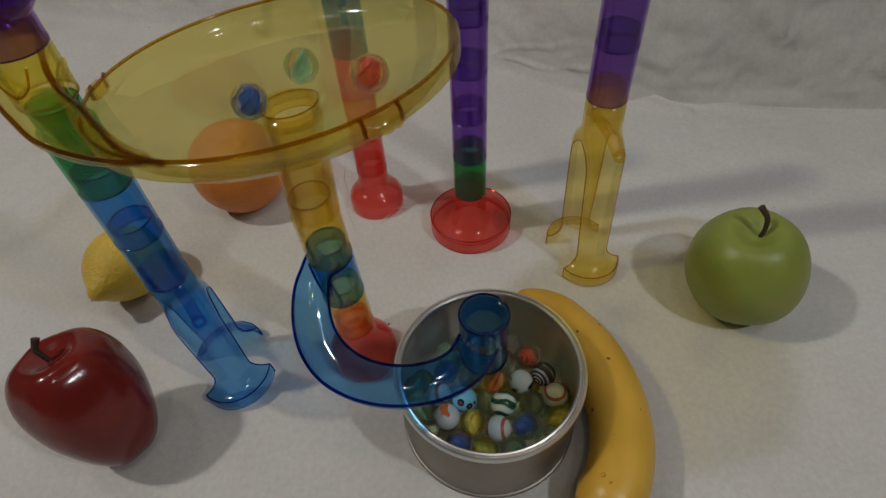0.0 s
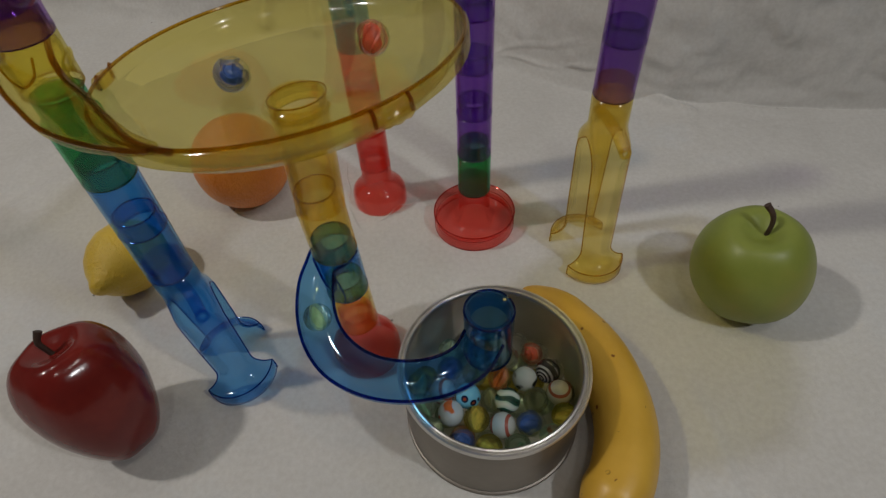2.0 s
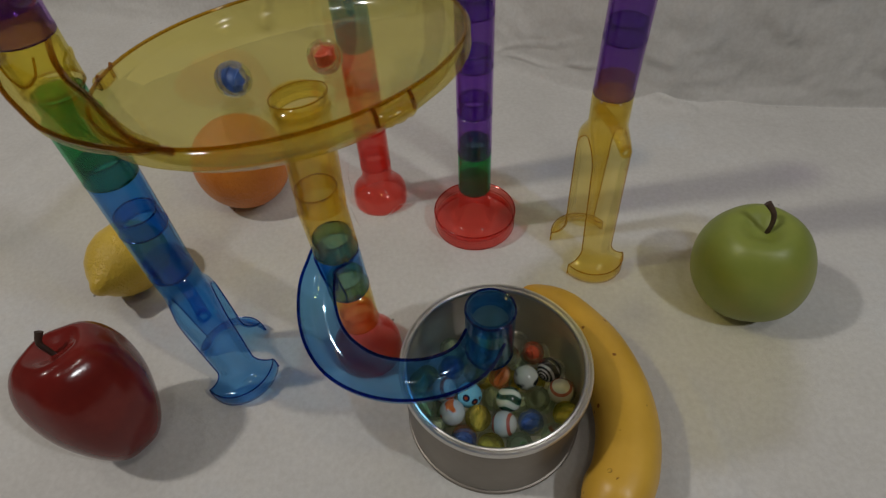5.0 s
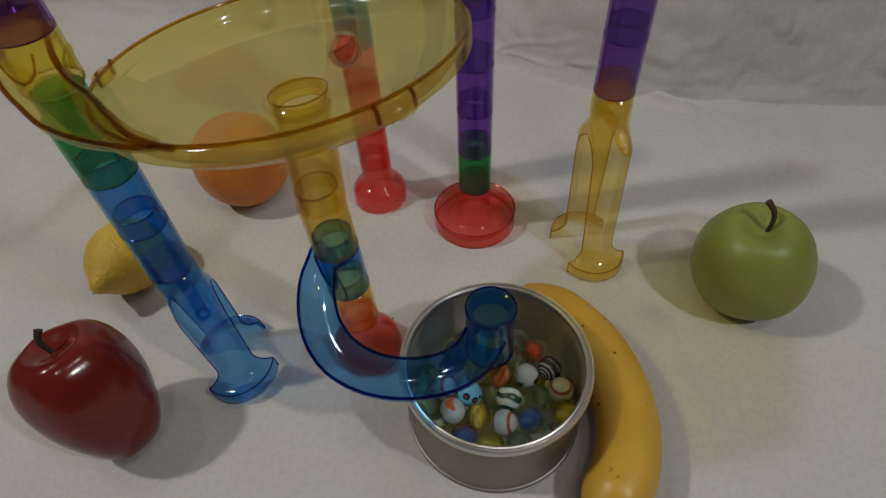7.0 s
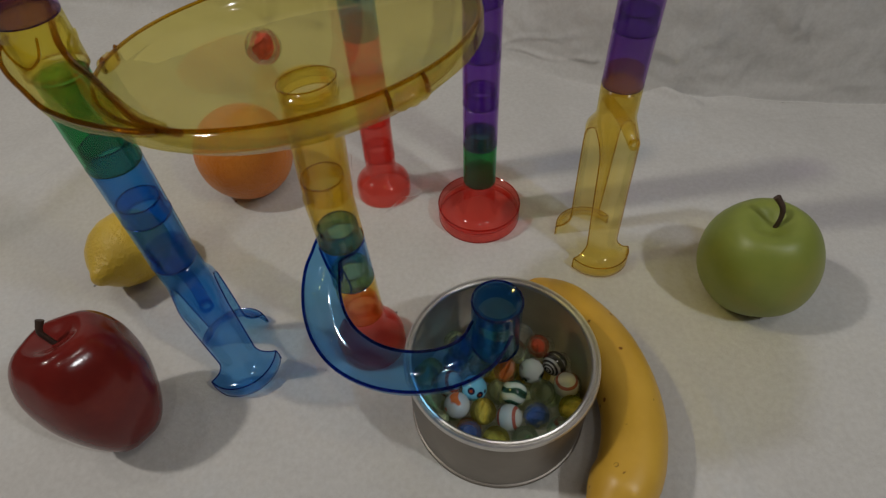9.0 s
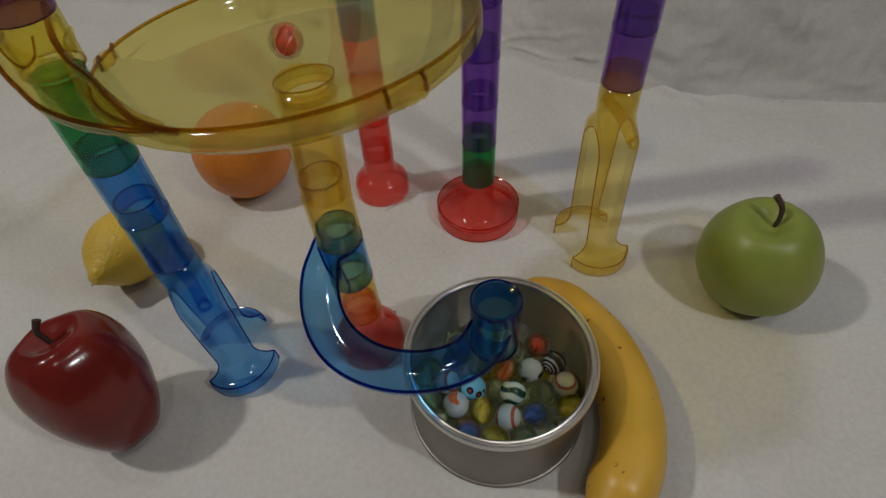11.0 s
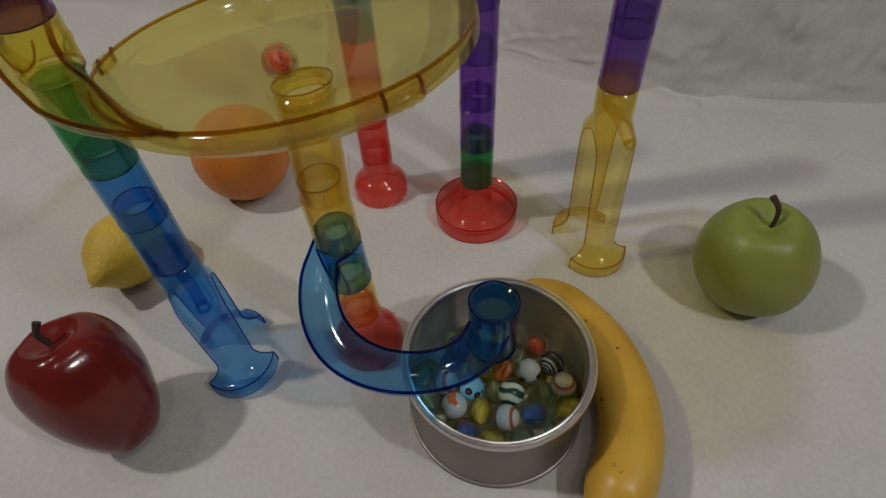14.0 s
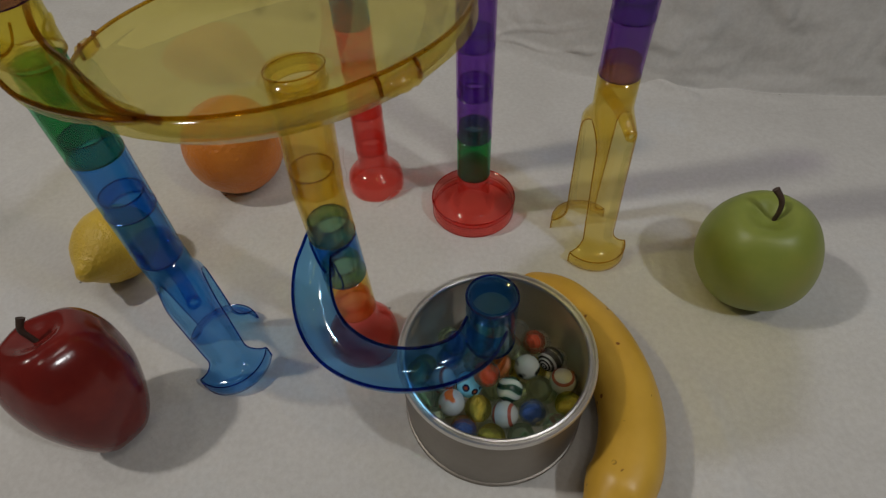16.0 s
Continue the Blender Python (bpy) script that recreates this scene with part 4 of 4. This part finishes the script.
def motions():
    walk(red_marble, [
        (0, pose(-0.0206, 0.2095, 0.2319, 0, 20, 35)),
        (0.1, pose(-0.0088, 0.2259, 0.2337, 62, 20, 35)),
        (0.2, pose(-0.0140, 0.2476, 0.2317, 124, 20, 35)),
        (0.3, pose(-0.0347, 0.2667, 0.2280, 186, 20, 35)),
        (0.4, pose(-0.0733, 0.2712, 0.2242, 248, 20, 35)),
        (0.5, pose(-0.0925, 0.2619, 0.2235, 310, 20, 35)),
        (0.6, pose(-0.1065, 0.2367, 0.2241, 12, 20, 35)),
        (0.7, pose(-0.1041, 0.2091, 0.2259, 74, 20, 35)),
        (0.8, pose(-0.0838, 0.1925, 0.2272, 136, 20, 35)),
        (0.9, pose(-0.0475, 0.2104, 0.2217, 198, 20, 35)),
        (1, pose(-0.0302, 0.2103, 0.2290, 260, 20, 35)),
        (1.1, pose(-0.0225, 0.2326, 0.2295, 322, 20, 35)),
        (1.2, pose(-0.0348, 0.2563, 0.2272, 24, 20, 35)),
        (1.3, pose(-0.0589, 0.2685, 0.2248, 86, 20, 35)),
        (1.4, pose(-0.0940, 0.2623, 0.2236, 148, 20, 35)),
        (1.5, pose(-0.1026, 0.2499, 0.2235, 210, 20, 35)),
        (1.6, pose(-0.1005, 0.2194, 0.2245, 272, 20, 35)),
        (1.7, pose(-0.0810, 0.2045, 0.2237, 334, 20, 35)),
        (1.8, pose(-0.0497, 0.2098, 0.2215, 36, 20, 35)),
        (1.9, pose(-0.0257, 0.2210, 0.2292, 98, 20, 35)),
        (2, pose(-0.0249, 0.2380, 0.2287, 160, 20, 35)),
        (2.1, pose(-0.0378, 0.2521, 0.2264, 222, 20, 35)),
        (2.2, pose(-0.0667, 0.2605, 0.2236, 284, 20, 35)),
        (2.3, pose(-0.0896, 0.2477, 0.2228, 346, 20, 35)),
        (2.4, pose(-0.0991, 0.2179, 0.2244, 48, 20, 35)),
        (2.5, pose(-0.0895, 0.2015, 0.2257, 110, 20, 35)),
        (2.6, pose(-0.0673, 0.2069, 0.2202, 172, 20, 35)),
        (2.7, pose(-0.0407, 0.2123, 0.2247, 234, 20, 35)),
        (2.8, pose(-0.0323, 0.2338, 0.2268, 296, 20, 35)),
        (2.9, pose(-0.0518, 0.2572, 0.2246, 358, 20, 35)),
        (3, pose(-0.0699, 0.2628, 0.2235, 60, 20, 35)),
        (3.1, pose(-0.0902, 0.2522, 0.2228, 122, 20, 35)),
        (3.2, pose(-0.0963, 0.2287, 0.2234, 184, 20, 35)),
        (3.3, pose(-0.0803, 0.2050, 0.2236, 246, 20, 35)),
        (3.4, pose(-0.0454, 0.2138, 0.2213, 308, 20, 35)),
        (3.5, pose(-0.0319, 0.2185, 0.2273, 10, 20, 35)),
        (3.6, pose(-0.0320, 0.2385, 0.2271, 72, 20, 35)),
        (3.7, pose(-0.0472, 0.2522, 0.2247, 134, 20, 35)),
        (3.8, pose(-0.0762, 0.2511, 0.2226, 196, 20, 35)),
        (3.9, pose(-0.0947, 0.2245, 0.2233, 258, 20, 35)),
        (4, pose(-0.0909, 0.2085, 0.2245, 320, 20, 35)),
        (4.1, pose(-0.0703, 0.2029, 0.2227, 22, 20, 35)),
        (4.2, pose(-0.0457, 0.2171, 0.2210, 84, 20, 35)),
        (4.3, pose(-0.0462, 0.2342, 0.2229, 146, 20, 35)),
        (4.4, pose(-0.0606, 0.2437, 0.2222, 208, 20, 35)),
        (4.5, pose(-0.0782, 0.2400, 0.2218, 270, 20, 35)),
        (4.6, pose(-0.0855, 0.2259, 0.2221, 332, 20, 35)),
        (4.7, pose(-0.0769, 0.2123, 0.2214, 34, 20, 35)),
        (4.8, pose(-0.0592, 0.2093, 0.2206, 96, 20, 35)),
        (4.9, pose(-0.0459, 0.2194, 0.2206, 158, 20, 35)),
        (5, pose(-0.0472, 0.2347, 0.2227, 220, 20, 35)),
        (5.1, pose(-0.0617, 0.2434, 0.2221, 282, 20, 35)),
        (5.2, pose(-0.0785, 0.2390, 0.2218, 344, 20, 35)),
        (5.3, pose(-0.0848, 0.2251, 0.2220, 46, 20, 35)),
        (5.4, pose(-0.0758, 0.2122, 0.2212, 108, 20, 35)),
        (5.5, pose(-0.0584, 0.2101, 0.2205, 170, 20, 35)),
        (5.6, pose(-0.0461, 0.2203, 0.2206, 232, 20, 35)),
        (5.7, pose(-0.0482, 0.2352, 0.2226, 294, 20, 35)),
        (5.8, pose(-0.0627, 0.2429, 0.2220, 356, 20, 35)),
        (5.9, pose(-0.0788, 0.2381, 0.2218, 58, 20, 35)),
        (6, pose(-0.0841, 0.2244, 0.2218, 120, 20, 35)),
        (6.1, pose(-0.0746, 0.2122, 0.2210, 182, 20, 35)),
        (6.2, pose(-0.0578, 0.2108, 0.2205, 244, 20, 35)),
        (6.3, pose(-0.0464, 0.2204, 0.2206, 306, 20, 35)),
        (6.4, pose(-0.0420, 0.2353, 0.2243, 8, 20, 35)),
        (6.5, pose(-0.0608, 0.2483, 0.2228, 70, 20, 35)),
        (6.6, pose(-0.0770, 0.2475, 0.2224, 132, 20, 35)),
        (6.7, pose(-0.0883, 0.2220, 0.2229, 194, 20, 35)),
        (6.8, pose(-0.0724, 0.2063, 0.2220, 256, 20, 35)),
        (6.9, pose(-0.0488, 0.2201, 0.2204, 318, 20, 35)),
        (7, pose(-0.0379, 0.2327, 0.2251, 20, 20, 35)),
        (7.1, pose(-0.0441, 0.2421, 0.2245, 68, 20, 35)),
        (7.2, pose(-0.0732, 0.2441, 0.2220, 130, 20, 35)),
        (7.3, pose(-0.0842, 0.2196, 0.2222, 192, 20, 35)),
        (7.4, pose(-0.0748, 0.2070, 0.2222, 254, 20, 35)),
        (7.5, pose(-0.0531, 0.2125, 0.2208, 316, 20, 35)),
        (7.6, pose(-0.0431, 0.2196, 0.2230, 10, 20, 35)),
        (7.7, pose(-0.0559, 0.2417, 0.2224, 72, 20, 35)),
        (7.8, pose(-0.0781, 0.2391, 0.2220, 134, 20, 35)),
        (7.9, pose(-0.0868, 0.2245, 0.2224, 196, 20, 35)),
        (8, pose(-0.0749, 0.2112, 0.2213, 258, 20, 35)),
        (8.2, pose(-0.0396, 0.2316, 0.2247, 320, 20, 35)),
        (8.4, pose(-0.0747, 0.2363, 0.2215, 22, 20, 35)),
        (8.5, pose(-0.0826, 0.2154, 0.2221, 84, 20, 35)),
        (8.6, pose(-0.0768, 0.2077, 0.2224, 125, 20, 35)),
        (8.7, pose(-0.0517, 0.2172, 0.2204, 187, 20, 35)),
        (8.8, pose(-0.0460, 0.2318, 0.2229, 249, 20, 35)),
        (8.9, pose(-0.0624, 0.2435, 0.2221, 311, 20, 35)),
        (9, pose(-0.0788, 0.2357, 0.2216, 13, 20, 35)),
        (9.1, pose(-0.0826, 0.2223, 0.2217, 73, 20, 35)),
        (9.2, pose(-0.0626, 0.2135, 0.2199, 135, 20, 35)),
        (9.3, pose(-0.0518, 0.2240, 0.2196, 197, 20, 35)),
        (9.4, pose(-0.0582, 0.2358, 0.2211, 255, 20, 35)),
        (9.5, pose(-0.0732, 0.2349, 0.2209, 317, 20, 35)),
        (9.6, pose(-0.0772, 0.2224, 0.2206, 14, 20, 35)),
        (9.7, pose(-0.0645, 0.2146, 0.2195, 76, 20, 35)),
        (9.8, pose(-0.0518, 0.2222, 0.2198, 138, 20, 35)),
        (9.9, pose(-0.0561, 0.2352, 0.2212, 197, 20, 35)),
        (10, pose(-0.0719, 0.2364, 0.2210, 259, 20, 35)),
        (10.1, pose(-0.0785, 0.2240, 0.2209, 319, 20, 35)),
        (10.2, pose(-0.0667, 0.2142, 0.2194, 21, 20, 35)),
        (10.3, pose(-0.0521, 0.2203, 0.2200, 83, 20, 35)),
        (10.4, pose(-0.0540, 0.2344, 0.2213, 145, 20, 35)),
        (10.5, pose(-0.0702, 0.2378, 0.2211, 207, 20, 35)),
        (10.6, pose(-0.0794, 0.2259, 0.2210, 269, 20, 35)),
        (10.7, pose(-0.0690, 0.2140, 0.2192, 331, 20, 35)),
        (10.8, pose(-0.0528, 0.2183, 0.2201, 33, 20, 35)),
        (10.9, pose(-0.0521, 0.2332, 0.2215, 95, 20, 35)),
        (11, pose(-0.0682, 0.2389, 0.2212, 157, 20, 35)),
        (11.1, pose(-0.0800, 0.2279, 0.2212, 219, 20, 35)),
        (11.2, pose(-0.0714, 0.2143, 0.2189, 281, 20, 35)),
        (11.3, pose(-0.0539, 0.2148, 0.2205, 343, 20, 35)),
        (11.4, pose(-0.0473, 0.2249, 0.2212, 35, 20, 35)),
        (11.5, pose(-0.0628, 0.2327, 0.2205, 97, 20, 35)),
        (11.6, pose(-0.0760, 0.2263, 0.2207, 159, 20, 35)),
        (11.7, pose(-0.0743, 0.2122, 0.2210, 220, 20, 35)),
        (11.8, pose(-0.0544, 0.2154, 0.2205, 282, 20, 35)),
        (11.9, pose(-0.0516, 0.2338, 0.2218, 344, 20, 35)),
        (12, pose(-0.0637, 0.2380, 0.2213, 39, 20, 35)),
        (12.1, pose(-0.0714, 0.2280, 0.2201, 93, 20, 35)),
        (12.2, pose(-0.0590, 0.2145, 0.2202, 155, 20, 35)),
        (12.3, pose(-0.0486, 0.2248, 0.2203, 217, 20, 35)),
        (12.4, pose(-0.0579, 0.2319, 0.2207, 267, 20, 35)),
        (12.5, pose(-0.0769, 0.2249, 0.2209, 329, 20, 35)),
        (12.6, pose(-0.0783, 0.2171, 0.2211, 4, 20, 35)),
        (12.7, pose(-0.0570, 0.2174, 0.2200, 66, 20, 35)),
        (12.8, pose(-0.0552, 0.2346, 0.2215, 128, 20, 35)),
        (12.9, pose(-0.0689, 0.2342, 0.2208, 187, 20, 35)),
        (13, pose(-0.0721, 0.2184, 0.2189, 249, 20, 35)),
        (13.1, pose(-0.0578, 0.2133, 0.2202, 311, 20, 35)),
        (13.2, pose(-0.0516, 0.2291, 0.2211, 13, 20, 35)),
        (13.3, pose(-0.0679, 0.2277, 0.2196, 75, 20, 35)),
        (13.4, pose(-0.0692, 0.2147, 0.2193, 131, 20, 35)),
        (13.5, pose(-0.0538, 0.2201, 0.2199, 193, 20, 35)),
        (13.6, pose(-0.0527, 0.2263, 0.2194, 220, 20, 35)),
        (13.7, pose(-0.0718, 0.2239, 0.2199, 282, 20, 35)),
        (13.8, pose(-0.0750, 0.2155, 0.2207, 321, 20, 35)),
        (13.9, pose(-0.0551, 0.2196, 0.2198, 23, 20, 35)),
        (14, pose(-0.0689, 0.2271, 0.2197, 85, 20, 35)),
        (14.2, pose(-0.0553, 0.2112, 0.2209, 147, 20, 35)),
        (14.4, pose(-0.0611, 0.2055, 0.2209, 182, 20, 35)),
        (14.5, pose(-0.0618, 0.2089, 0.2204, 197, 20, 35)),
        (14.6, pose(-0.0546, 0.2077, 0.2213, 228, 20, 35)),
        (14.7, pose(-0.0604, 0.2073, 0.2207, 254, 20, 35)),
        (14.8, pose(-0.0549, 0.1952, 0.2259, 315, 20, 35)),
        (14.85, pose(-0.0585, 0.2145, 0.2100, 17, 20, 35)),
        (14.95, pose(-0.0605, 0.2170, 0.1600, 79, 20, 35)),
        (15.03, pose(-0.0620, 0.2180, 0.1150, 141, 20, 35)),
        (15.1, pose(-0.0681, 0.2102, 0.0974, 203, 20, 35)),
        (15.2, pose(-0.0729, 0.1988, 0.0941, 258, 20, 35)),
        (15.4, pose(-0.0645, 0.1660, 0.0915, 320, 20, 35)),
        (15.5, pose(-0.0516, 0.1529, 0.0900, 22, 20, 35)),
        (15.6, pose(-0.0336, 0.1475, 0.0883, 84, 20, 35)),
        (15.7, pose(0.0035, 0.1499, 0.0854, 146, 20, 35)),
        (15.8, pose(0.0190, 0.1800, 0.0620, 208, 20, 35)),
        (15.9, pose(0.0233, 0.1666, 0.0400, 270, 20, 35)),
        (16, pose(0.0211, 0.1642, 0.0400, 284, 20, 35)),
    ])
    walk(blue_marble, [
        (0, pose(-0.0742, 0.2124, 0.2207, 0, 20, 35)),
        (0.1, pose(-0.0499, 0.2209, 0.2202, 62, 20, 35)),
        (0.2, pose(-0.0469, 0.2372, 0.2233, 124, 20, 35)),
        (0.3, pose(-0.0616, 0.2414, 0.2218, 186, 20, 35)),
        (0.4, pose(-0.0781, 0.2166, 0.2213, 248, 20, 35)),
        (0.5, pose(-0.0726, 0.2118, 0.2198, 280, 20, 35)),
        (0.6, pose(-0.0548, 0.2168, 0.2202, 342, 20, 35)),
        (0.7, pose(-0.0509, 0.2292, 0.2213, 38, 20, 35)),
        (0.8, pose(-0.0691, 0.2397, 0.2215, 100, 20, 35)),
        (0.9, pose(-0.0798, 0.2226, 0.2213, 162, 20, 35)),
        (1, pose(-0.0714, 0.2174, 0.2188, 206, 20, 35)),
        (1.1, pose(-0.0505, 0.2230, 0.2198, 268, 20, 35)),
        (1.2, pose(-0.0469, 0.2330, 0.2227, 315, 20, 35)),
        (1.3, pose(-0.0658, 0.2415, 0.2217, 17, 20, 35)),
        (1.4, pose(-0.0833, 0.2226, 0.2219, 79, 20, 35)),
        (1.5, pose(-0.0778, 0.2138, 0.2216, 124, 20, 35)),
        (1.6, pose(-0.0603, 0.2131, 0.2201, 186, 20, 35)),
        (1.7, pose(-0.0458, 0.2206, 0.2211, 248, 20, 35)),
        (1.8, pose(-0.0523, 0.2342, 0.2218, 310, 20, 35)),
        (1.9, pose(-0.0808, 0.2384, 0.2221, 12, 20, 35)),
        (2, pose(-0.0869, 0.2254, 0.2224, 74, 20, 35)),
        (2.1, pose(-0.0766, 0.2117, 0.2214, 136, 20, 35)),
        (2.2, pose(-0.0517, 0.2175, 0.2203, 198, 20, 35)),
        (2.3, pose(-0.0427, 0.2322, 0.2237, 260, 20, 35)),
        (2.4, pose(-0.0623, 0.2391, 0.2217, 322, 20, 35)),
        (2.5, pose(-0.0756, 0.2315, 0.2208, 24, 20, 35)),
        (2.6, pose(-0.0791, 0.2126, 0.2220, 86, 20, 35)),
        (2.7, pose(-0.0649, 0.2141, 0.2197, 148, 20, 35)),
        (2.8, pose(-0.0519, 0.2272, 0.2198, 210, 20, 35)),
        (2.9, pose(-0.0651, 0.2426, 0.2219, 272, 20, 35)),
        (3, pose(-0.0773, 0.2383, 0.2219, 327, 20, 35)),
        (3.1, pose(-0.0772, 0.2178, 0.2211, 29, 20, 35)),
        (3.2, pose(-0.0597, 0.2112, 0.2204, 91, 20, 35)),
        (3.3, pose(-0.0438, 0.2215, 0.2228, 153, 20, 35)),
        (3.4, pose(-0.0591, 0.2344, 0.2208, 215, 20, 35)),
        (3.5, pose(-0.0737, 0.2305, 0.2207, 277, 20, 35)),
        (3.6, pose(-0.0811, 0.2172, 0.2218, 339, 20, 35)),
        (3.7, pose(-0.0660, 0.2120, 0.2199, 41, 20, 35)),
        (3.8, pose(-0.0495, 0.2266, 0.2209, 103, 20, 35)),
        (3.9, pose(-0.0593, 0.2405, 0.2220, 165, 20, 35)),
        (4, pose(-0.0699, 0.2362, 0.2210, 215, 20, 35)),
        (4.1, pose(-0.0730, 0.2158, 0.2194, 277, 20, 35)),
        (4.2, pose(-0.0593, 0.2145, 0.2201, 336, 20, 35)),
        (4.3, pose(-0.0512, 0.2287, 0.2207, 38, 20, 35)),
        (4.4, pose(-0.0648, 0.2391, 0.2213, 100, 20, 35)),
        (4.5, pose(-0.0806, 0.2293, 0.2213, 162, 20, 35)),
        (4.6, pose(-0.0717, 0.2126, 0.2191, 224, 20, 35)),
        (4.7, pose(-0.0498, 0.2167, 0.2206, 286, 20, 35)),
        (4.8, pose(-0.0501, 0.2374, 0.2225, 348, 20, 35)),
        (4.9, pose(-0.0750, 0.2419, 0.2218, 50, 20, 35)),
        (5, pose(-0.0859, 0.2211, 0.2223, 112, 20, 35)),
        (5.1, pose(-0.0627, 0.2031, 0.2209, 174, 20, 35)),
        (5.2, pose(-0.0585, 0.2145, 0.2100, 236, 20, 35)),
        (5.3, pose(-0.0605, 0.2170, 0.1600, 298, 20, 35)),
        (5.38, pose(-0.0620, 0.2180, 0.1150, 360, 20, 35)),
        (5.5, pose(-0.0733, 0.1937, 0.0937, 62, 20, 35)),
        (5.6, pose(-0.0692, 0.1740, 0.0922, 124, 20, 35)),
        (5.7, pose(-0.0567, 0.1560, 0.0904, 186, 20, 35)),
        (5.8, pose(-0.0357, 0.1455, 0.0886, 248, 20, 35)),
        (5.9, pose(-0.0089, 0.1451, 0.0865, 310, 20, 35)),
        (6, pose(0.0157, 0.1610, 0.0839, 12, 20, 35)),
        (6.1, pose(0.0243, 0.1810, 0.0620, 74, 20, 35)),
        (6.2, pose(0.0040, 0.1860, 0.0405, 136, 20, 35)),
        (16, pose(0.0040, 0.1860, 0.0405, 136, 20, 35)),
    ])
    walk(green_marble, [
        (0, pose(-0.0547, 0.2370, 0.2217, 0, 20, 35)),
        (0.1, pose(-0.0720, 0.2304, 0.2206, 62, 20, 35)),
        (0.2, pose(-0.0741, 0.2148, 0.2203, 124, 20, 35)),
        (0.3, pose(-0.0581, 0.2127, 0.2203, 186, 20, 35)),
        (0.4, pose(-0.0545, 0.2306, 0.2209, 248, 20, 35)),
        (0.5, pose(-0.0661, 0.2356, 0.2207, 302, 20, 35)),
        (0.6, pose(-0.0775, 0.2249, 0.2208, 4, 20, 35)),
        (0.7, pose(-0.0667, 0.2136, 0.2196, 66, 20, 35)),
        (0.8, pose(-0.0486, 0.2251, 0.2205, 128, 20, 35)),
        (0.9, pose(-0.0590, 0.2343, 0.2208, 188, 20, 35)),
        (1, pose(-0.0726, 0.2242, 0.2202, 250, 20, 35)),
        (1.1, pose(-0.0743, 0.2141, 0.2207, 294, 20, 35)),
        (1.2, pose(-0.0571, 0.2151, 0.2203, 356, 20, 35)),
        (1.3, pose(-0.0535, 0.2293, 0.2203, 58, 20, 35)),
        (1.4, pose(-0.0593, 0.2085, 0.2207, 120, 20, 35)),
        (1.5, pose(-0.0609, 0.2124, 0.2203, 138, 20, 35)),
        (1.58, pose(-0.0585, 0.2145, 0.2100, 184, 20, 35)),
        (1.68, pose(-0.0605, 0.2170, 0.1600, 246, 20, 35)),
        (1.76, pose(-0.0620, 0.2180, 0.1150, 308, 20, 35)),
        (1.8, pose(-0.0691, 0.2090, 0.0967, 10, 20, 35)),
        (1.9, pose(-0.0731, 0.1954, 0.0939, 72, 20, 35)),
        (2, pose(-0.0720, 0.1846, 0.0931, 119, 20, 35)),
        (2.1, pose(-0.0665, 0.1688, 0.0917, 181, 20, 35)),
        (2.2, pose(-0.0524, 0.1534, 0.0900, 243, 20, 35)),
        (2.3, pose(-0.0257, 0.1437, 0.0878, 305, 20, 35)),
        (2.4, pose(0.0108, 0.1543, 0.0846, 7, 20, 35)),
        (2.5, pose(0.0243, 0.1810, 0.0650, 69, 20, 35)),
        (2.6, pose(0.0220, 0.1960, 0.0405, 131, 20, 35)),
        (16, pose(0.0220, 0.1960, 0.0405, 131, 20, 35)),
    ])


motions()
